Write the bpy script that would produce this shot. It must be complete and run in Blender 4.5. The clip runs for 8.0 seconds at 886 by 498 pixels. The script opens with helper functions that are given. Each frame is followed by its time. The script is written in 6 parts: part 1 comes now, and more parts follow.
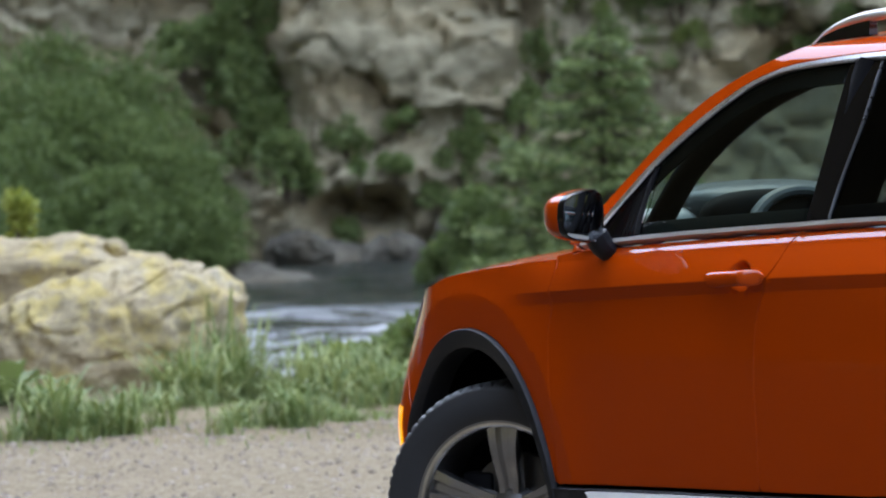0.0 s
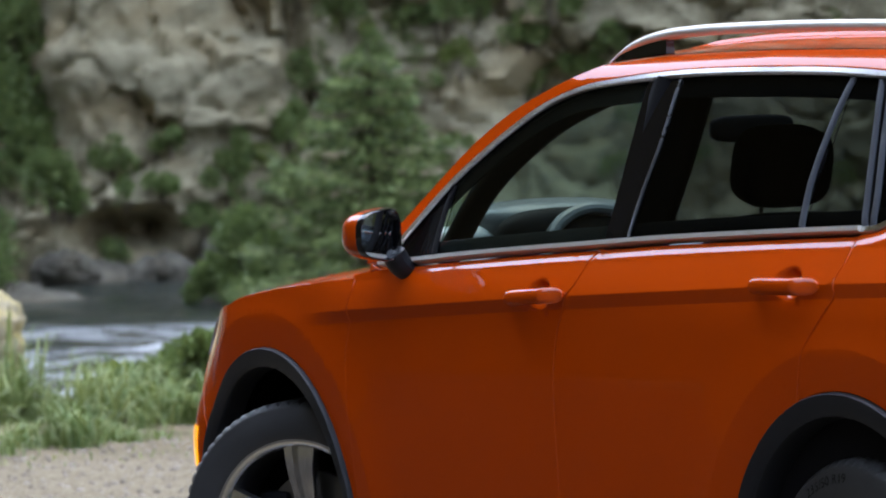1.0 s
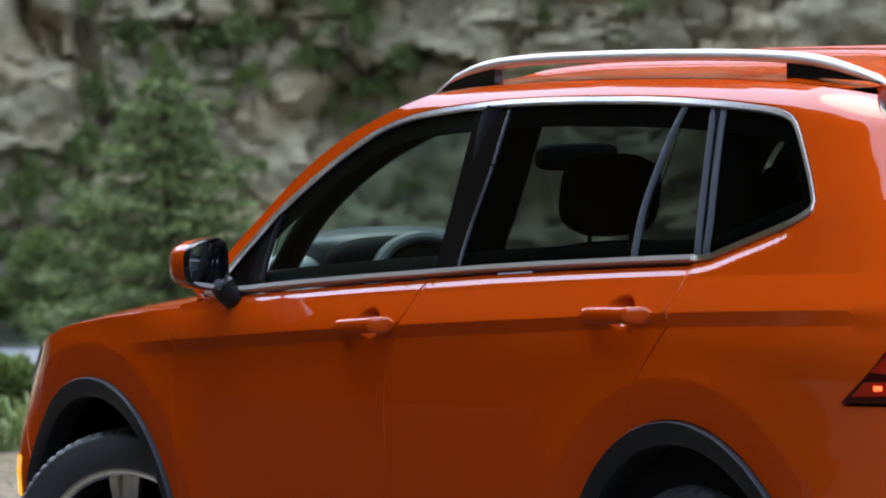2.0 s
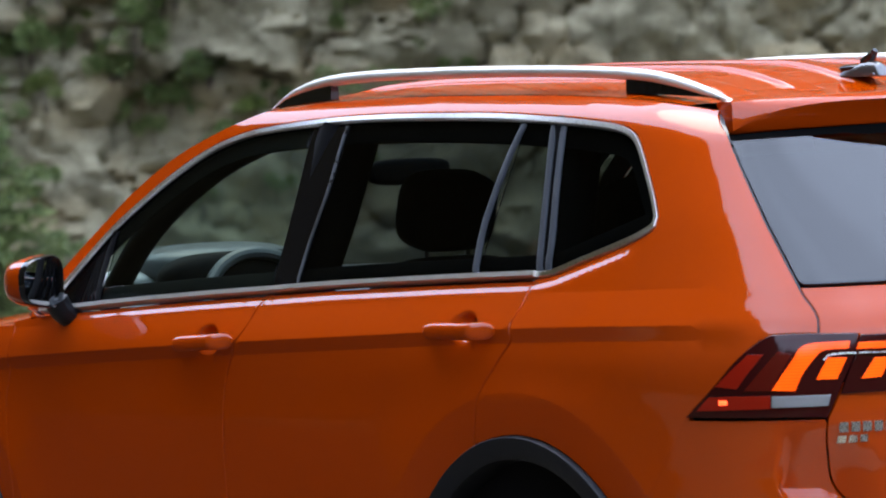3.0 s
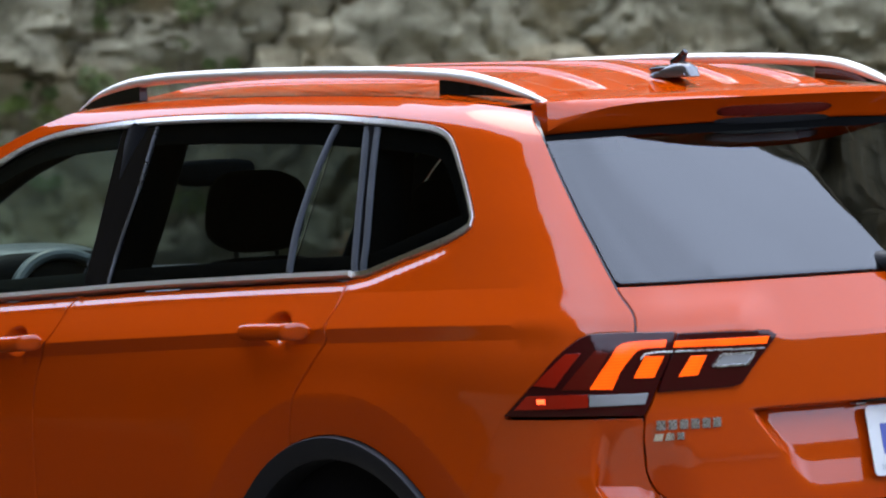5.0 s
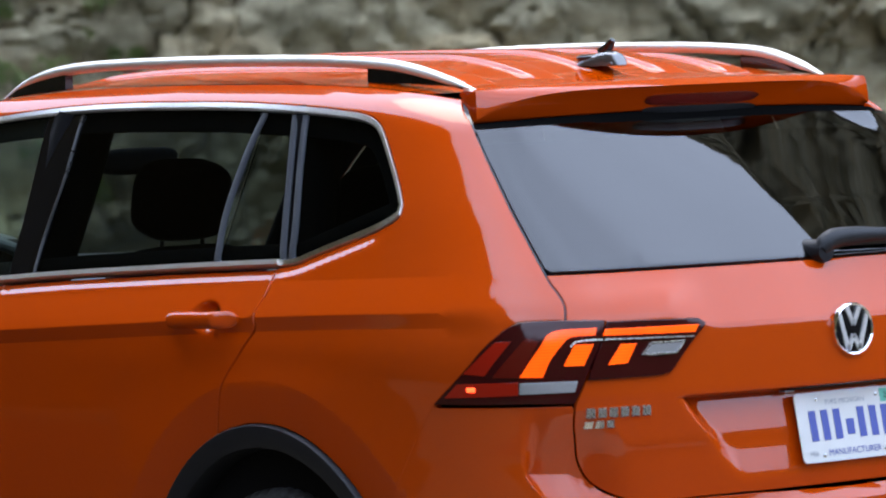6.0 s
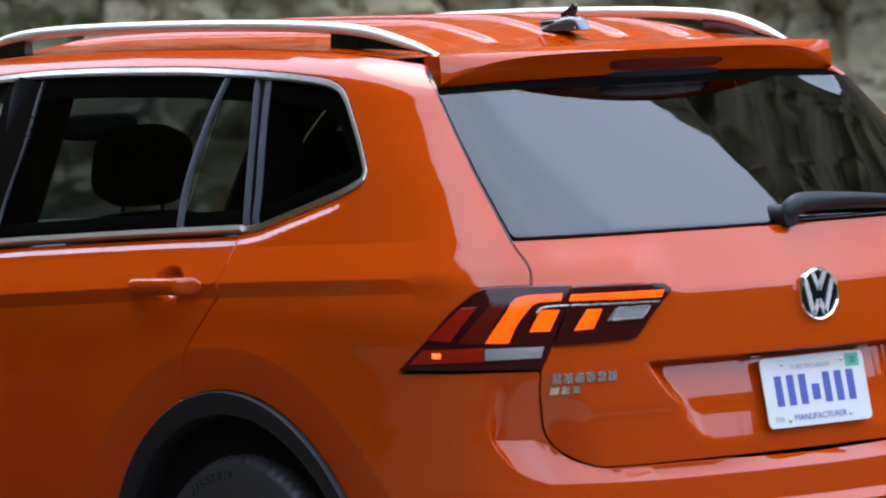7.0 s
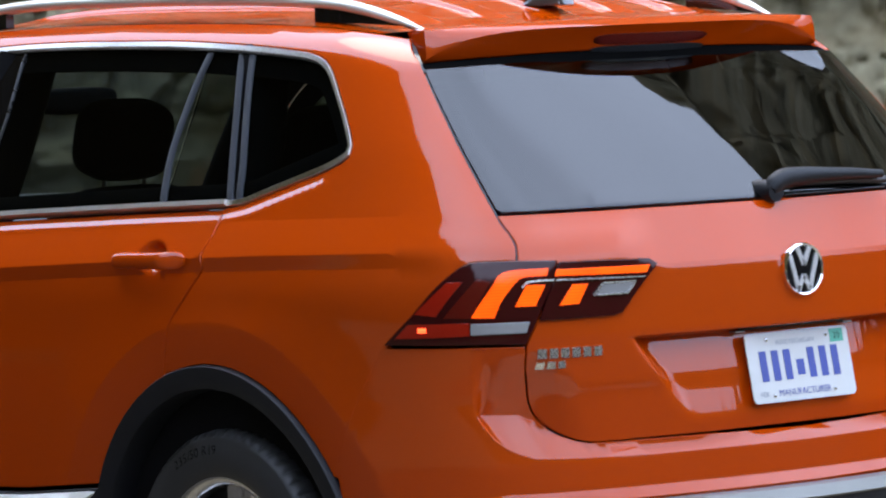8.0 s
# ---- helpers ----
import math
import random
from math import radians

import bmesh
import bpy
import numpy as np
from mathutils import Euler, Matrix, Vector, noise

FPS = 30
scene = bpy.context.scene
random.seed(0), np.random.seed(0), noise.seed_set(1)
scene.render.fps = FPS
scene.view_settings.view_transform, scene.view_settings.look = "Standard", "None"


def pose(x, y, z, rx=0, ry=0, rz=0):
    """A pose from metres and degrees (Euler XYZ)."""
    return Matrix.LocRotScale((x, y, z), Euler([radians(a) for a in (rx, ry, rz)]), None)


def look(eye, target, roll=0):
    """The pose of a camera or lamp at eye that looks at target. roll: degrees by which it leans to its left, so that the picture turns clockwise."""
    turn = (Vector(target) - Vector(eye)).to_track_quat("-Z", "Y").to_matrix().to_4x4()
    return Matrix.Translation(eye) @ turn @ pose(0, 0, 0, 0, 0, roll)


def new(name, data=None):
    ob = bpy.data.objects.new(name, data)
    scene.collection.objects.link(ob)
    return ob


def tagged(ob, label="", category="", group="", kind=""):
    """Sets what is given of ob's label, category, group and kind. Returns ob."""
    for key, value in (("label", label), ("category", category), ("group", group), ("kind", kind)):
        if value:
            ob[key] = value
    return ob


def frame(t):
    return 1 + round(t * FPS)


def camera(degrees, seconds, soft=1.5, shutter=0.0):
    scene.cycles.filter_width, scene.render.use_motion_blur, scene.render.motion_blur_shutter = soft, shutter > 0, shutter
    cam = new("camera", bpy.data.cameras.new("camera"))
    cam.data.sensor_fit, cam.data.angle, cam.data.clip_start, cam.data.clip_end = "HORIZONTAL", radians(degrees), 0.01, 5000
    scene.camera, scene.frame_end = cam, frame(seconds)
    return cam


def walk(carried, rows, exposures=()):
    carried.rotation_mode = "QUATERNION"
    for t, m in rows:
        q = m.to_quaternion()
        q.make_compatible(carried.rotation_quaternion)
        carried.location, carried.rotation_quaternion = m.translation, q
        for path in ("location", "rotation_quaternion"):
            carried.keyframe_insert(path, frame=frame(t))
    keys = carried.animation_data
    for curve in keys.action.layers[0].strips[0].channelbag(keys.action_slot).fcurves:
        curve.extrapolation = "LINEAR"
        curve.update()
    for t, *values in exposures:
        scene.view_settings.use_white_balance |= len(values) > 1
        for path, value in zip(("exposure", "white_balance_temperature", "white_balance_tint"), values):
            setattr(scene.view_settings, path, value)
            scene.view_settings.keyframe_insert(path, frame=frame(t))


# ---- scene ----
cam = camera(11.0, 8.0, 2.0)
cam.data.dof.use_dof = True
cam.data.dof.focus_distance = 11.0
cam.data.dof.aperture_fstop = 8.0
# seconds, eye, yaw, pitch and roll in degrees
PATH = [
    (0.0, 8.469, -6.278, 1.541, 154.790, -2.130, -1.604),
    (0.5, 8.466, -6.332, 1.544, 153.098, -2.066, -1.661),
    (1.0, 8.456, -6.386, 1.546, 151.769, -1.986, -1.790),
    (1.5, 8.444, -6.433, 1.551, 150.312, -1.856, -1.878),
    (2.8, 8.392, -6.609, 1.602, 146.968, -1.843, -2.107),
    (3.0, 8.387, -6.631, 1.606, 146.347, -1.861, -2.227),
    (3.5, 8.377, -6.669, 1.607, 145.533, -1.879, -2.226),
    (4.0, 8.364, -6.700, 1.609, 144.472, -1.922, -2.252),
    (4.5, 8.348, -6.729, 1.610, 143.772, -1.951, -2.270),
    (5.8, 8.310, -6.810, 1.612, 142.331, -2.084, -2.251),
    (6.0, 8.303, -6.820, 1.611, 142.020, -2.146, -2.226),
    (6.5, 8.276, -6.833, 1.612, 141.415, -2.345, -2.280),
    (7.0, 8.242, -6.839, 1.612, 141.291, -2.606, -2.304),
    (7.5, 8.217, -6.856, 1.610, 141.188, -2.798, -2.216),
    (8.0, 8.199, -6.879, 1.611, 140.778, -2.925, -2.184),
]


def aimed(x, y, z, yaw, pitch, roll):
    d = Vector((math.cos(radians(yaw)) * math.cos(radians(pitch)), math.sin(radians(yaw)) * math.cos(radians(pitch)), math.sin(radians(pitch))))
    return look((x, y, z), Vector((x, y, z)) + d, roll)


walk(cam, [(t, aimed(*row)) for t, *row in PATH])

# ---- light ----
world = bpy.data.worlds.new("sky")
scene.world = world
world.use_nodes = True
sky = world.node_tree.nodes.new("ShaderNodeTexSky")
sky.sky_type, sky.sun_disc = "NISHITA", False
sky.sun_elevation, sky.sun_rotation = radians(62), radians(300)
sky.dust_density, sky.air_density, sky.ozone_density = 2.0, 1.0, 1.0
wt = world.node_tree
background = wt.nodes["Background"]
background.inputs[1].default_value = 0.15
wt.links.new(sky.outputs[0], background.inputs[0])
# a high, thin overcast over the blue
cloud, cover = wt.nodes.new("ShaderNodeBackground"), wt.nodes.new("ShaderNodeMixShader")
cloud.inputs[0].default_value, cloud.inputs[1].default_value = (0.61, 0.725, 0.98, 1), 2.2
puffs, density = wt.nodes.new("ShaderNodeTexNoise"), wt.nodes.new("ShaderNodeMapRange")
puffs.inputs["Scale"].default_value, puffs.inputs["Detail"].default_value = 3.5, 6.0
density.inputs["From Min"].default_value, density.inputs["From Max"].default_value = 0.3, 0.7
density.inputs["To Min"].default_value, density.inputs["To Max"].default_value = 0.55, 1.0
wt.links.new(puffs.outputs["Fac"], density.inputs[0])
wt.links.new(density.outputs[0], cover.inputs[0])
wt.links.new(background.outputs[0], cover.inputs[1])
wt.links.new(cloud.outputs[0], cover.inputs[2])
# the overcast is brighter towards the sun, up the canyon
where, split, glow = (wt.nodes.new("ShaderNode" + k) for k in ("TexCoord", "SeparateXYZ", "MapRange"))
glow.inputs["From Min"].default_value, glow.inputs["From Max"].default_value = -0.9, 0.9
glow.inputs["To Min"].default_value, glow.inputs["To Max"].default_value = 2.9, 1.5
wt.links.new(where.outputs["Generated"], split.inputs[0])
wt.links.new(split.outputs[0], glow.inputs[0])
wt.links.new(glow.outputs[0], cloud.inputs[1])
wt.links.new(cover.outputs[0], wt.nodes["World Output"].inputs[0])
sun = new("sun", bpy.data.lights.new("sun", "SUN"))
sun.data.energy, sun.data.angle, sun.data.color = 0.4, radians(30), (1.0, 0.88, 0.70)
sun.matrix_world = look((0, 0, 0), (0.41, -0.23, -0.88))
scene.view_settings.exposure = 1.37
# ---- body surface: plan contour C(a) at bumper height, offsets by height ----
def spline(px, py):
    """A natural cubic spline through the knots, as a function of an array."""
    px, py = np.asarray(px, float), np.asarray(py, float)
    n, h = len(px), np.diff(px)
    A, r = np.eye(n), np.zeros(n)
    for i in range(1, n - 1):
        A[i, i - 1], A[i, i], A[i, i + 1] = h[i - 1], 2 * (h[i - 1] + h[i]), h[i]
        r[i] = 6 * ((py[i + 1] - py[i]) / h[i] - (py[i] - py[i - 1]) / h[i - 1])
    m = np.linalg.solve(A, r)

    def f(v):
        v = np.clip(np.asarray(v, float), px[0], px[-1])
        i = np.clip(np.searchsorted(px, v) - 1, 0, n - 2)
        a, b, d = px[i + 1] - v, v - px[i], h[i]
        return m[i] * a**3 / (6 * d) + m[i + 1] * b**3 / (6 * d) + (py[i] / d - m[i] * d / 6) * a + (py[i + 1] / d - m[i + 1] * d / 6) * b
    return f


def smooth(e0, e1, v):
    u = np.clip((np.asarray(v, float) - e0) / (e1 - e0), 0, 1)
    return u * u * (3 - 2 * u)


# half contour, from the nose along the left side to the middle of the tail
PLAN = [(-3.70, 0), (-3.665, -0.25), (-3.60, -0.53), (-3.43, -0.77), (-3.15, -0.885), (-2.75, -0.908), (-2.1, -0.912), (-1.4, -0.917),
        (-0.7, -0.918), (0.0, -0.913), (0.35, -0.903), (0.62, -0.868), (0.80, -0.775), (0.90, -0.62), (0.955, -0.40), (0.985, -0.18), (0.995, 0)]
_k = np.concatenate([[0], np.cumsum([math.hypot(PLAN[i + 1][0] - PLAN[i][0], PLAN[i + 1][1] - PLAN[i][1]) for i in range(len(PLAN) - 1)])])
# shift, so that a equals x along the straight side
_k = _k - _k[8] + PLAN[8][0]
A_NOSE, A_TAIL = float(_k[0]), float(_k[-1])
plan_x, plan_y = spline(_k, [p[0] for p in PLAN]), spline(_k, [p[1] for p in PLAN])
# the same contour under the roof
HIGH = [(-3.70, 0), (-3.665, -0.1), (-3.58, -0.29), (-3.40, -0.50), (-3.12, -0.64), (-2.75, -0.685), (-2.1, -0.695), (-1.4, -0.703),
        (-0.7, -0.706), (0.0, -0.700), (0.26, -0.688), (0.40, -0.650), (0.470, -0.585), (0.482, -0.475), (0.4885, -0.32), (0.492, -0.15), (0.493, 0)]
high_x, high_y = spline(_k, [p[0] for p in HIGH]), spline(_k, [p[1] for p in HIGH])
# how far the skin has moved from the lower contour (0) to the upper one (1)
side_go = spline([0.20, 0.30, 0.42, 0.55, 0.70, 0.85, 0.95, 1.04, 1.10, 1.20, 1.32, 1.45, 1.54, 1.585, 1.61, 1.625],
                 [0.22, 0.165, 0.09, 0.035, 0.004, -0.004, 0.002, 0.030, 0.12, 0.325, 0.565, 0.815, 1.0, 1.16, 1.38, 1.6])
REAR_Z = [0.20, 0.30, 0.40, 0.52, 0.56, 0.60, 0.665, 0.80, 0.92, 1.00, 1.055, 1.065, 1.12, 1.19, 1.30, 1.40, 1.50, 1.56, 1.62]
REAR_GO = [0.10, 0.03, -0.06, -0.10, -0.10, -0.03, -0.03, 0.0, -0.01, 0.0, 0.01, 0.02, 0.095, 0.19, 0.4545, 0.697, 0.94, 1.09, 1.24]
nose_in = spline([0.20, 0.40, 0.60, 0.80, 0.95, 1.05, 1.15], [0.06, 0.01, 0.0, 0.01, 0.10, 0.30, 0.7])
CREASE = spline([-3.0, -2.25, -1.78, -0.93, -0.43, 0.02, 0.43, 0.75, 1.2], [0.93, 0.977, 1.006, 1.051, 1.075, 1.095, 1.107, 1.112, 1.112])
AXLE_R, AXLE_F = 0.065, -2.77
# lower edge of the side windows, under which the skin rolls in
BELT_X = [-2.13, -1.919, -1.737, -1.385, -1.05, -0.756, -0.297, 0.048, 0.134, 0.212, 0.332, 0.435]
BELT_Z = [1.092, 1.105, 1.118, 1.139, 1.157, 1.173, 1.192, 1.204, 1.217, 1.238, 1.268, 1.294]


# the step along the bumper, which sweeps up at the corner
def step_top(a): return np.interp(a, [0.83, 0.95, 0.98, 1.01, 1.04, 1.07, 1.13, 1.20, A_TAIL], [0.768, 0.764, 0.748, 0.726, 0.708, 0.697, 0.690, 0.690, 0.694])


def step_low(a): return np.interp(a, [0.83, 0.848, 0.866, 0.885, 0.908, 0.944, 1.02, 1.20, A_TAIL], [0.766, 0.740, 0.7156, 0.700, 0.687, 0.674, 0.671, 0.666, 0.665])


def body(a, z):
    """A place on the left skin of the car: a runs along the plan contour, z is the height. Arrays or numbers."""
    a, z = np.asarray(a, float), np.asarray(z, float)
    x, y = plan_x(a), plan_y(a)
    hx, hy = high_x(a), high_y(a)
    e = 1e-3
    tx, ty = plan_x(a + e) - plan_x(a - e), plan_y(a + e) - plan_y(a - e)
    n = np.hypot(tx, ty) + 1e-12
    nx2 = (ty / n) ** 2
    u = z - CREASE(x)
    fade = smooth(-2.60, -2.25, x) * (1 - smooth(0.72, 0.80, x))
    bump = np.where(u < 0, -0.015 * np.clip(1 + u / 0.032, 0, 1), -0.015 * (1 - np.clip(u / 0.075, 0, 1))) * fade
    for ax in (AXLE_R, AXLE_F):
        r = np.hypot(x - ax, z - 0.36)
        bump = bump - (0.010 if ax == AXLE_R else 0.011) * (1 - np.clip((r - 0.597) / 0.15, 0, 1)) ** 1.6 * (1 - 0.9 * np.clip((0.597 - r) / 0.11, 0, 1)) * (1 - smooth(0.93, 1.02, z))
    drop = np.interp(x, [-1.3, -0.6, 0.0, 0.3, 0.7], [0.0, -0.006, 0.012, 0.032, 0.07]) * smooth(1.30, 1.56, z)
    over = 0.030 * smooth(0.70, 0.80, a) * (1 - smooth(1.15, 1.30, a)) * smooth(1.0, 1.04, z) * (1 - smooth(1.112, 1.19, z))
    gr = np.interp(z - over, REAR_Z, REAR_GO)
    lo, hi = step_low(a), step_top(a)
    deep = (0.052 + 0.075 * (1 - smooth(0.97, 1.08, a))) * np.where(a > 1.0, 1.0, smooth(0.0, 0.055, hi - lo))
    gr = gr + deep * np.clip((z - lo) / (hi - lo), 0, 1) * (1 - np.clip((z - hi) / 0.13, 0, 1))
    gr = gr + 0.07 * np.clip((0.60 - z) / 0.04, 0, 1) * (1 - smooth(0.83, 0.90, a))
    ledge = z - np.interp(x, BELT_X, BELT_Z)
    bump = bump + 0.008 * smooth(-0.034, -0.010, ledge) * (1 - smooth(0.0, 0.03, ledge)) * smooth(-2.15, -2.0, x) * (1 - smooth(0.36, 0.44, x))
    x2 = np.where(x > -1.0, x + gr * (hx - x), x + nx2 * nose_in(z))
    y2 = y + side_go(z + drop) * (hy - y) + (1 - nx2) * bump
    # the front corner leans: full at the bumper, drawn in under the lamp
    y2 = y2 + (1 - smooth(-3.32, -3.02, a)) * smooth(-3.72, -3.5, a) * np.interp(z, [0.30, 0.45, 0.58, 0.65, 0.73, 0.81, 0.89, 0.95, 1.05], [-0.045, -0.048, -0.044, -0.032, -0.010, 0.010, 0.030, 0.046, 0.055])
    return np.stack([x2, y2, z + 0 * x], -1)
# ---- materials ----
def nodes_of(name):
    m = bpy.data.materials.new(name)
    m.use_nodes = True
    t = m.node_tree
    return m, t, t.nodes["Principled BSDF"], t.links.new


def setv(b, **kw):
    for k, v in kw.items():
        key = k.replace("_", " ").title().replace("Ior", "IOR")
        b.inputs[key].default_value = (*v, 1) if isinstance(v, tuple) else v


def coords(t, link, scale, kind="Object"):
    c, mp = t.nodes.new("ShaderNodeTexCoord"), t.nodes.new("ShaderNodeMapping")
    mp.inputs["Scale"].default_value = scale if isinstance(scale, tuple) else (scale,) * 3
    link(c.outputs[kind], mp.inputs[0])
    return mp.outputs[0]


def tex(t, link, co, scale=1.0, detail=6.0, rough=0.6, kind="ShaderNodeTexNoise", **kw):
    n = t.nodes.new(kind)
    n.inputs["Scale"].default_value = scale
    if kind == "ShaderNodeTexNoise":
        n.inputs["Detail"].default_value, n.inputs["Roughness"].default_value = detail, rough
    for k, v in kw.items():
        n.inputs[k].default_value = v
    link(co, n.inputs["Vector"])
    return n


def ramp(t, link, fac, stops):
    r = t.nodes.new("ShaderNodeValToRGB")
    e = r.color_ramp.elements
    while len(e) < len(stops):
        e.new(0.5)
    for q, (p, c) in zip(e, stops):
        q.position, q.color = p, (*(c if isinstance(c, tuple) else (c,) * 3), 1)
    link(fac, r.inputs[0])
    return r.outputs[0]


def mixed(t, link, fac, a, b, blend="MIX"):
    n = t.nodes.new("ShaderNodeMix")
    n.data_type, n.blend_type = "RGBA", blend
    for s, v in ((0, fac), (6, a), (7, b)):
        if isinstance(v, (int, float)):
            n.inputs[s].default_value = v
        elif isinstance(v, tuple):
            n.inputs[s].default_value = (*v, 1)
        else:
            link(v, n.inputs[s])
    return n.outputs[2]


def bumped(t, link, b, height, strength, distance):
    n = t.nodes.new("ShaderNodeBump")
    n.inputs["Strength"].default_value, n.inputs["Distance"].default_value = strength, distance
    link(height, n.inputs["Height"])
    link(n.outputs[0], b.inputs["Normal"])


def plain(name, col, rough, metal=0.0, grain=0.0, size=300.0, coat=0.0, vary=0.12, spec=None):
    """A surface of one stuff, with a fine grain and a slow variation."""
    m, t, b, link = nodes_of(name)
    co = coords(t, link, 1.0)
    slow = tex(t, link, co, 6.0, 4.0)
    c = mixed(t, link, slow.outputs["Fac"], tuple(v * (1 - vary) for v in col), tuple(min(1.0, v * (1 + vary)) for v in col))
    link(c, b.inputs["Base Color"])
    setv(b, metallic=metal, coat_weight=coat, coat_roughness=0.03)
    b.inputs["Specular IOR Level"].default_value = spec if spec is not None else 0.5 if rough < 0.55 else 0.15
    fine = tex(t, link, co, size, 3.0)
    link(ramp(t, link, fine.outputs["Fac"], ((0.3, rough * 0.85), (0.7, min(1.0, rough * 1.15)))), b.inputs["Roughness"])
    if grain:
        bumped(t, link, b, fine.outputs["Fac"], grain, 0.002)
    return m


def paint_mat():
    m, t, b, link = nodes_of("orange_metallic_paint")
    co = coords(t, link, 1.0)
    flake = tex(t, link, co, 900.0, 2.0)
    dust = tex(t, link, co, 3.0, 8.0, 0.7)
    c = mixed(t, link, flake.outputs["Fac"], (0.425, 0.0435, 0.0004), (0.505, 0.055, 0.0005))
    c = mixed(t, link, ramp(t, link, dust.outputs["Fac"], ((0.45, 0.0), (0.8, 0.015))), c, (0.35, 0.25, 0.17))
    link(c, b.inputs["Base Color"])
    setv(b, metallic=0.0, roughness=0.45, coat_weight=1.0, coat_ior=1.60)
    b.inputs["Specular IOR Level"].default_value = 0.0
    link(ramp(t, link, dust.outputs["Fac"], ((0.4, 0.012), (0.8, 0.05))), b.inputs["Coat Roughness"])
    # a polarising filter takes most of the gloss off at the polarising angle
    lw = t.nodes.new("ShaderNodeLayerWeight")
    lw.inputs[0].default_value = 0.5
    cut = ramp(t, link, lw.outputs["Facing"], ((0.30, 1.0), (0.43, 0.22), (0.68, 0.22), (0.84, 1.0)))
    geo, part_z, steep = (t.nodes.new("ShaderNode" + k) for k in ("NewGeometry", "SeparateXYZ", "MapRange"))
    link(geo.outputs["Normal"], part_z.inputs[0])
    link(part_z.outputs[2], steep.inputs[0])
    steep.inputs["From Min"].default_value, steep.inputs["From Max"].default_value = 0.42, 0.62
    link(mixed(t, link, steep.outputs[0], cut, (0.80, 0.80, 0.80)), b.inputs["Coat Weight"])
    return m


def glass_mat(name, tint, base=0.042, edge=0.95):
    """A tinted pane: what lies behind it, and a mirror image that grows towards grazing angles."""
    m, t, b, link = nodes_of(name)
    t.nodes.remove(b)
    out = t.nodes["Material Output"]
    tr, gl, mx, lw = (t.nodes.new("ShaderNode" + k) for k in ("BsdfTransparent", "BsdfGlossy", "MixShader", "LayerWeight"))
    tr.inputs[0].default_value = (*tint, 1)
    lw.inputs[0].default_value = 0.5
    power, scale = t.nodes.new("ShaderNodeMath"), t.nodes.new("ShaderNodeMath")
    power.operation, scale.operation = "POWER", "MULTIPLY_ADD"
    power.inputs[1].default_value, scale.inputs[1].default_value, scale.inputs[2].default_value = 5.0, edge, base
    link(lw.outputs["Facing"], power.inputs[0])
    link(power.outputs[0], scale.inputs[0])
    dirt = tex(t, link, coords(t, link, 1.0), 2.5, 6.0)
    link(ramp(t, link, dirt.outputs["Fac"], ((0.4, 0.004), (0.8, 0.012))), gl.inputs["Roughness"])
    link(scale.outputs[0], mx.inputs[0])
    link(tr.outputs[0], mx.inputs[1])
    link(gl.outputs[0], mx.inputs[2])
    link(mx.outputs[0], out.inputs[0])
    return m


def glow_mat(name, col, strength, base):
    m, t, b, link = nodes_of(name)
    lines = tex(t, link, coords(t, link, 1.0), 50.0, kind="ShaderNodeTexWave")
    lines.bands_direction = "Z"
    soft = tex(t, link, coords(t, link, 1.0), 14.0, 2.0)
    c = mixed(t, link, lines.outputs["Fac"], tuple(v * 0.55 for v in col), col)
    c = mixed(t, link, ramp(t, link, soft.outputs["Fac"], ((0.35, 0.45), (0.65, 0.0))), c, tuple(v * q for v, q in zip(col, (0.6, 0.35, 0.3))))
    link(c, b.inputs["Emission Color"])
    setv(b, base_color=base, roughness=0.12, emission_strength=strength)
    return m


PAINT = paint_mat()
CHROME = plain("brushed_chrome", (0.70, 0.69, 0.65), 0.30, 1.0)
SATIN = plain("satin_silver", (0.76, 0.75, 0.72), 0.27, 1.0)
BRIGHT = plain("mirror_chrome", (0.85, 0.85, 0.86), 0.06, 1.0)
PILLAR = plain("smoked_black_panel", (0.003, 0.003, 0.004), 0.10, spec=0.12)
STRIP = plain("dull_silver_strip", (0.30, 0.30, 0.28), 0.45, 0.6)
BLACK_GLOSS = plain("gloss_black", (0.004, 0.004, 0.005), 0.05)
CLADDING = plain("grained_black_plastic", (0.008, 0.009, 0.012), 0.5, 0.0, 0.25, 900.0, spec=0.35)
RUBBER = plain("tyre_rubber", (0.030, 0.030, 0.031), 0.48, 0.0, 0.15, 500.0, vary=0.3)
LINER = plain("matt_black_liner_and_shade", (0.004, 0.004, 0.004), 0.9, spec=0.0)
CABIN = plain("charcoal_trim", (0.006, 0.006, 0.007), 0.75, 0.0, 0.2, 500.0, spec=0.12)
DASH = plain("grey_dashboard", (0.13, 0.14, 0.15), 0.32, 0.0, 0.2, 700.0)
PALE = plain("pale_dash_gleam", (0.55, 0.56, 0.56), 0.45)
ANODISED = plain("anodised_aluminium", (0.80, 0.78, 0.73), 0.48, 0.55, vary=0.04)
EMBLEM = plain("polished_emblem", (0.90, 0.90, 0.90), 0.42, 0.85, vary=0.03)
RIM = plain("grey_alloy", (0.20, 0.20, 0.205), 0.30, 0.9, 0.0, 20.0, vary=0.05)
RIM_CUT = plain("machined_alloy", (0.62, 0.61, 0.60), 0.20, 0.97, 0.0, 20.0, vary=0.04)
STEEL = plain("brake_steel", (0.16, 0.155, 0.15), 0.35, 1.0, 0.2, 200.0)
LAMP_DARK = plain("smoked_red_lens", (0.035, 0.002, 0.003), 0.06, spec=0.4)
LAMP_DIM = plain("dim_red_lens", (0.10, 0.005, 0.003), 0.08)
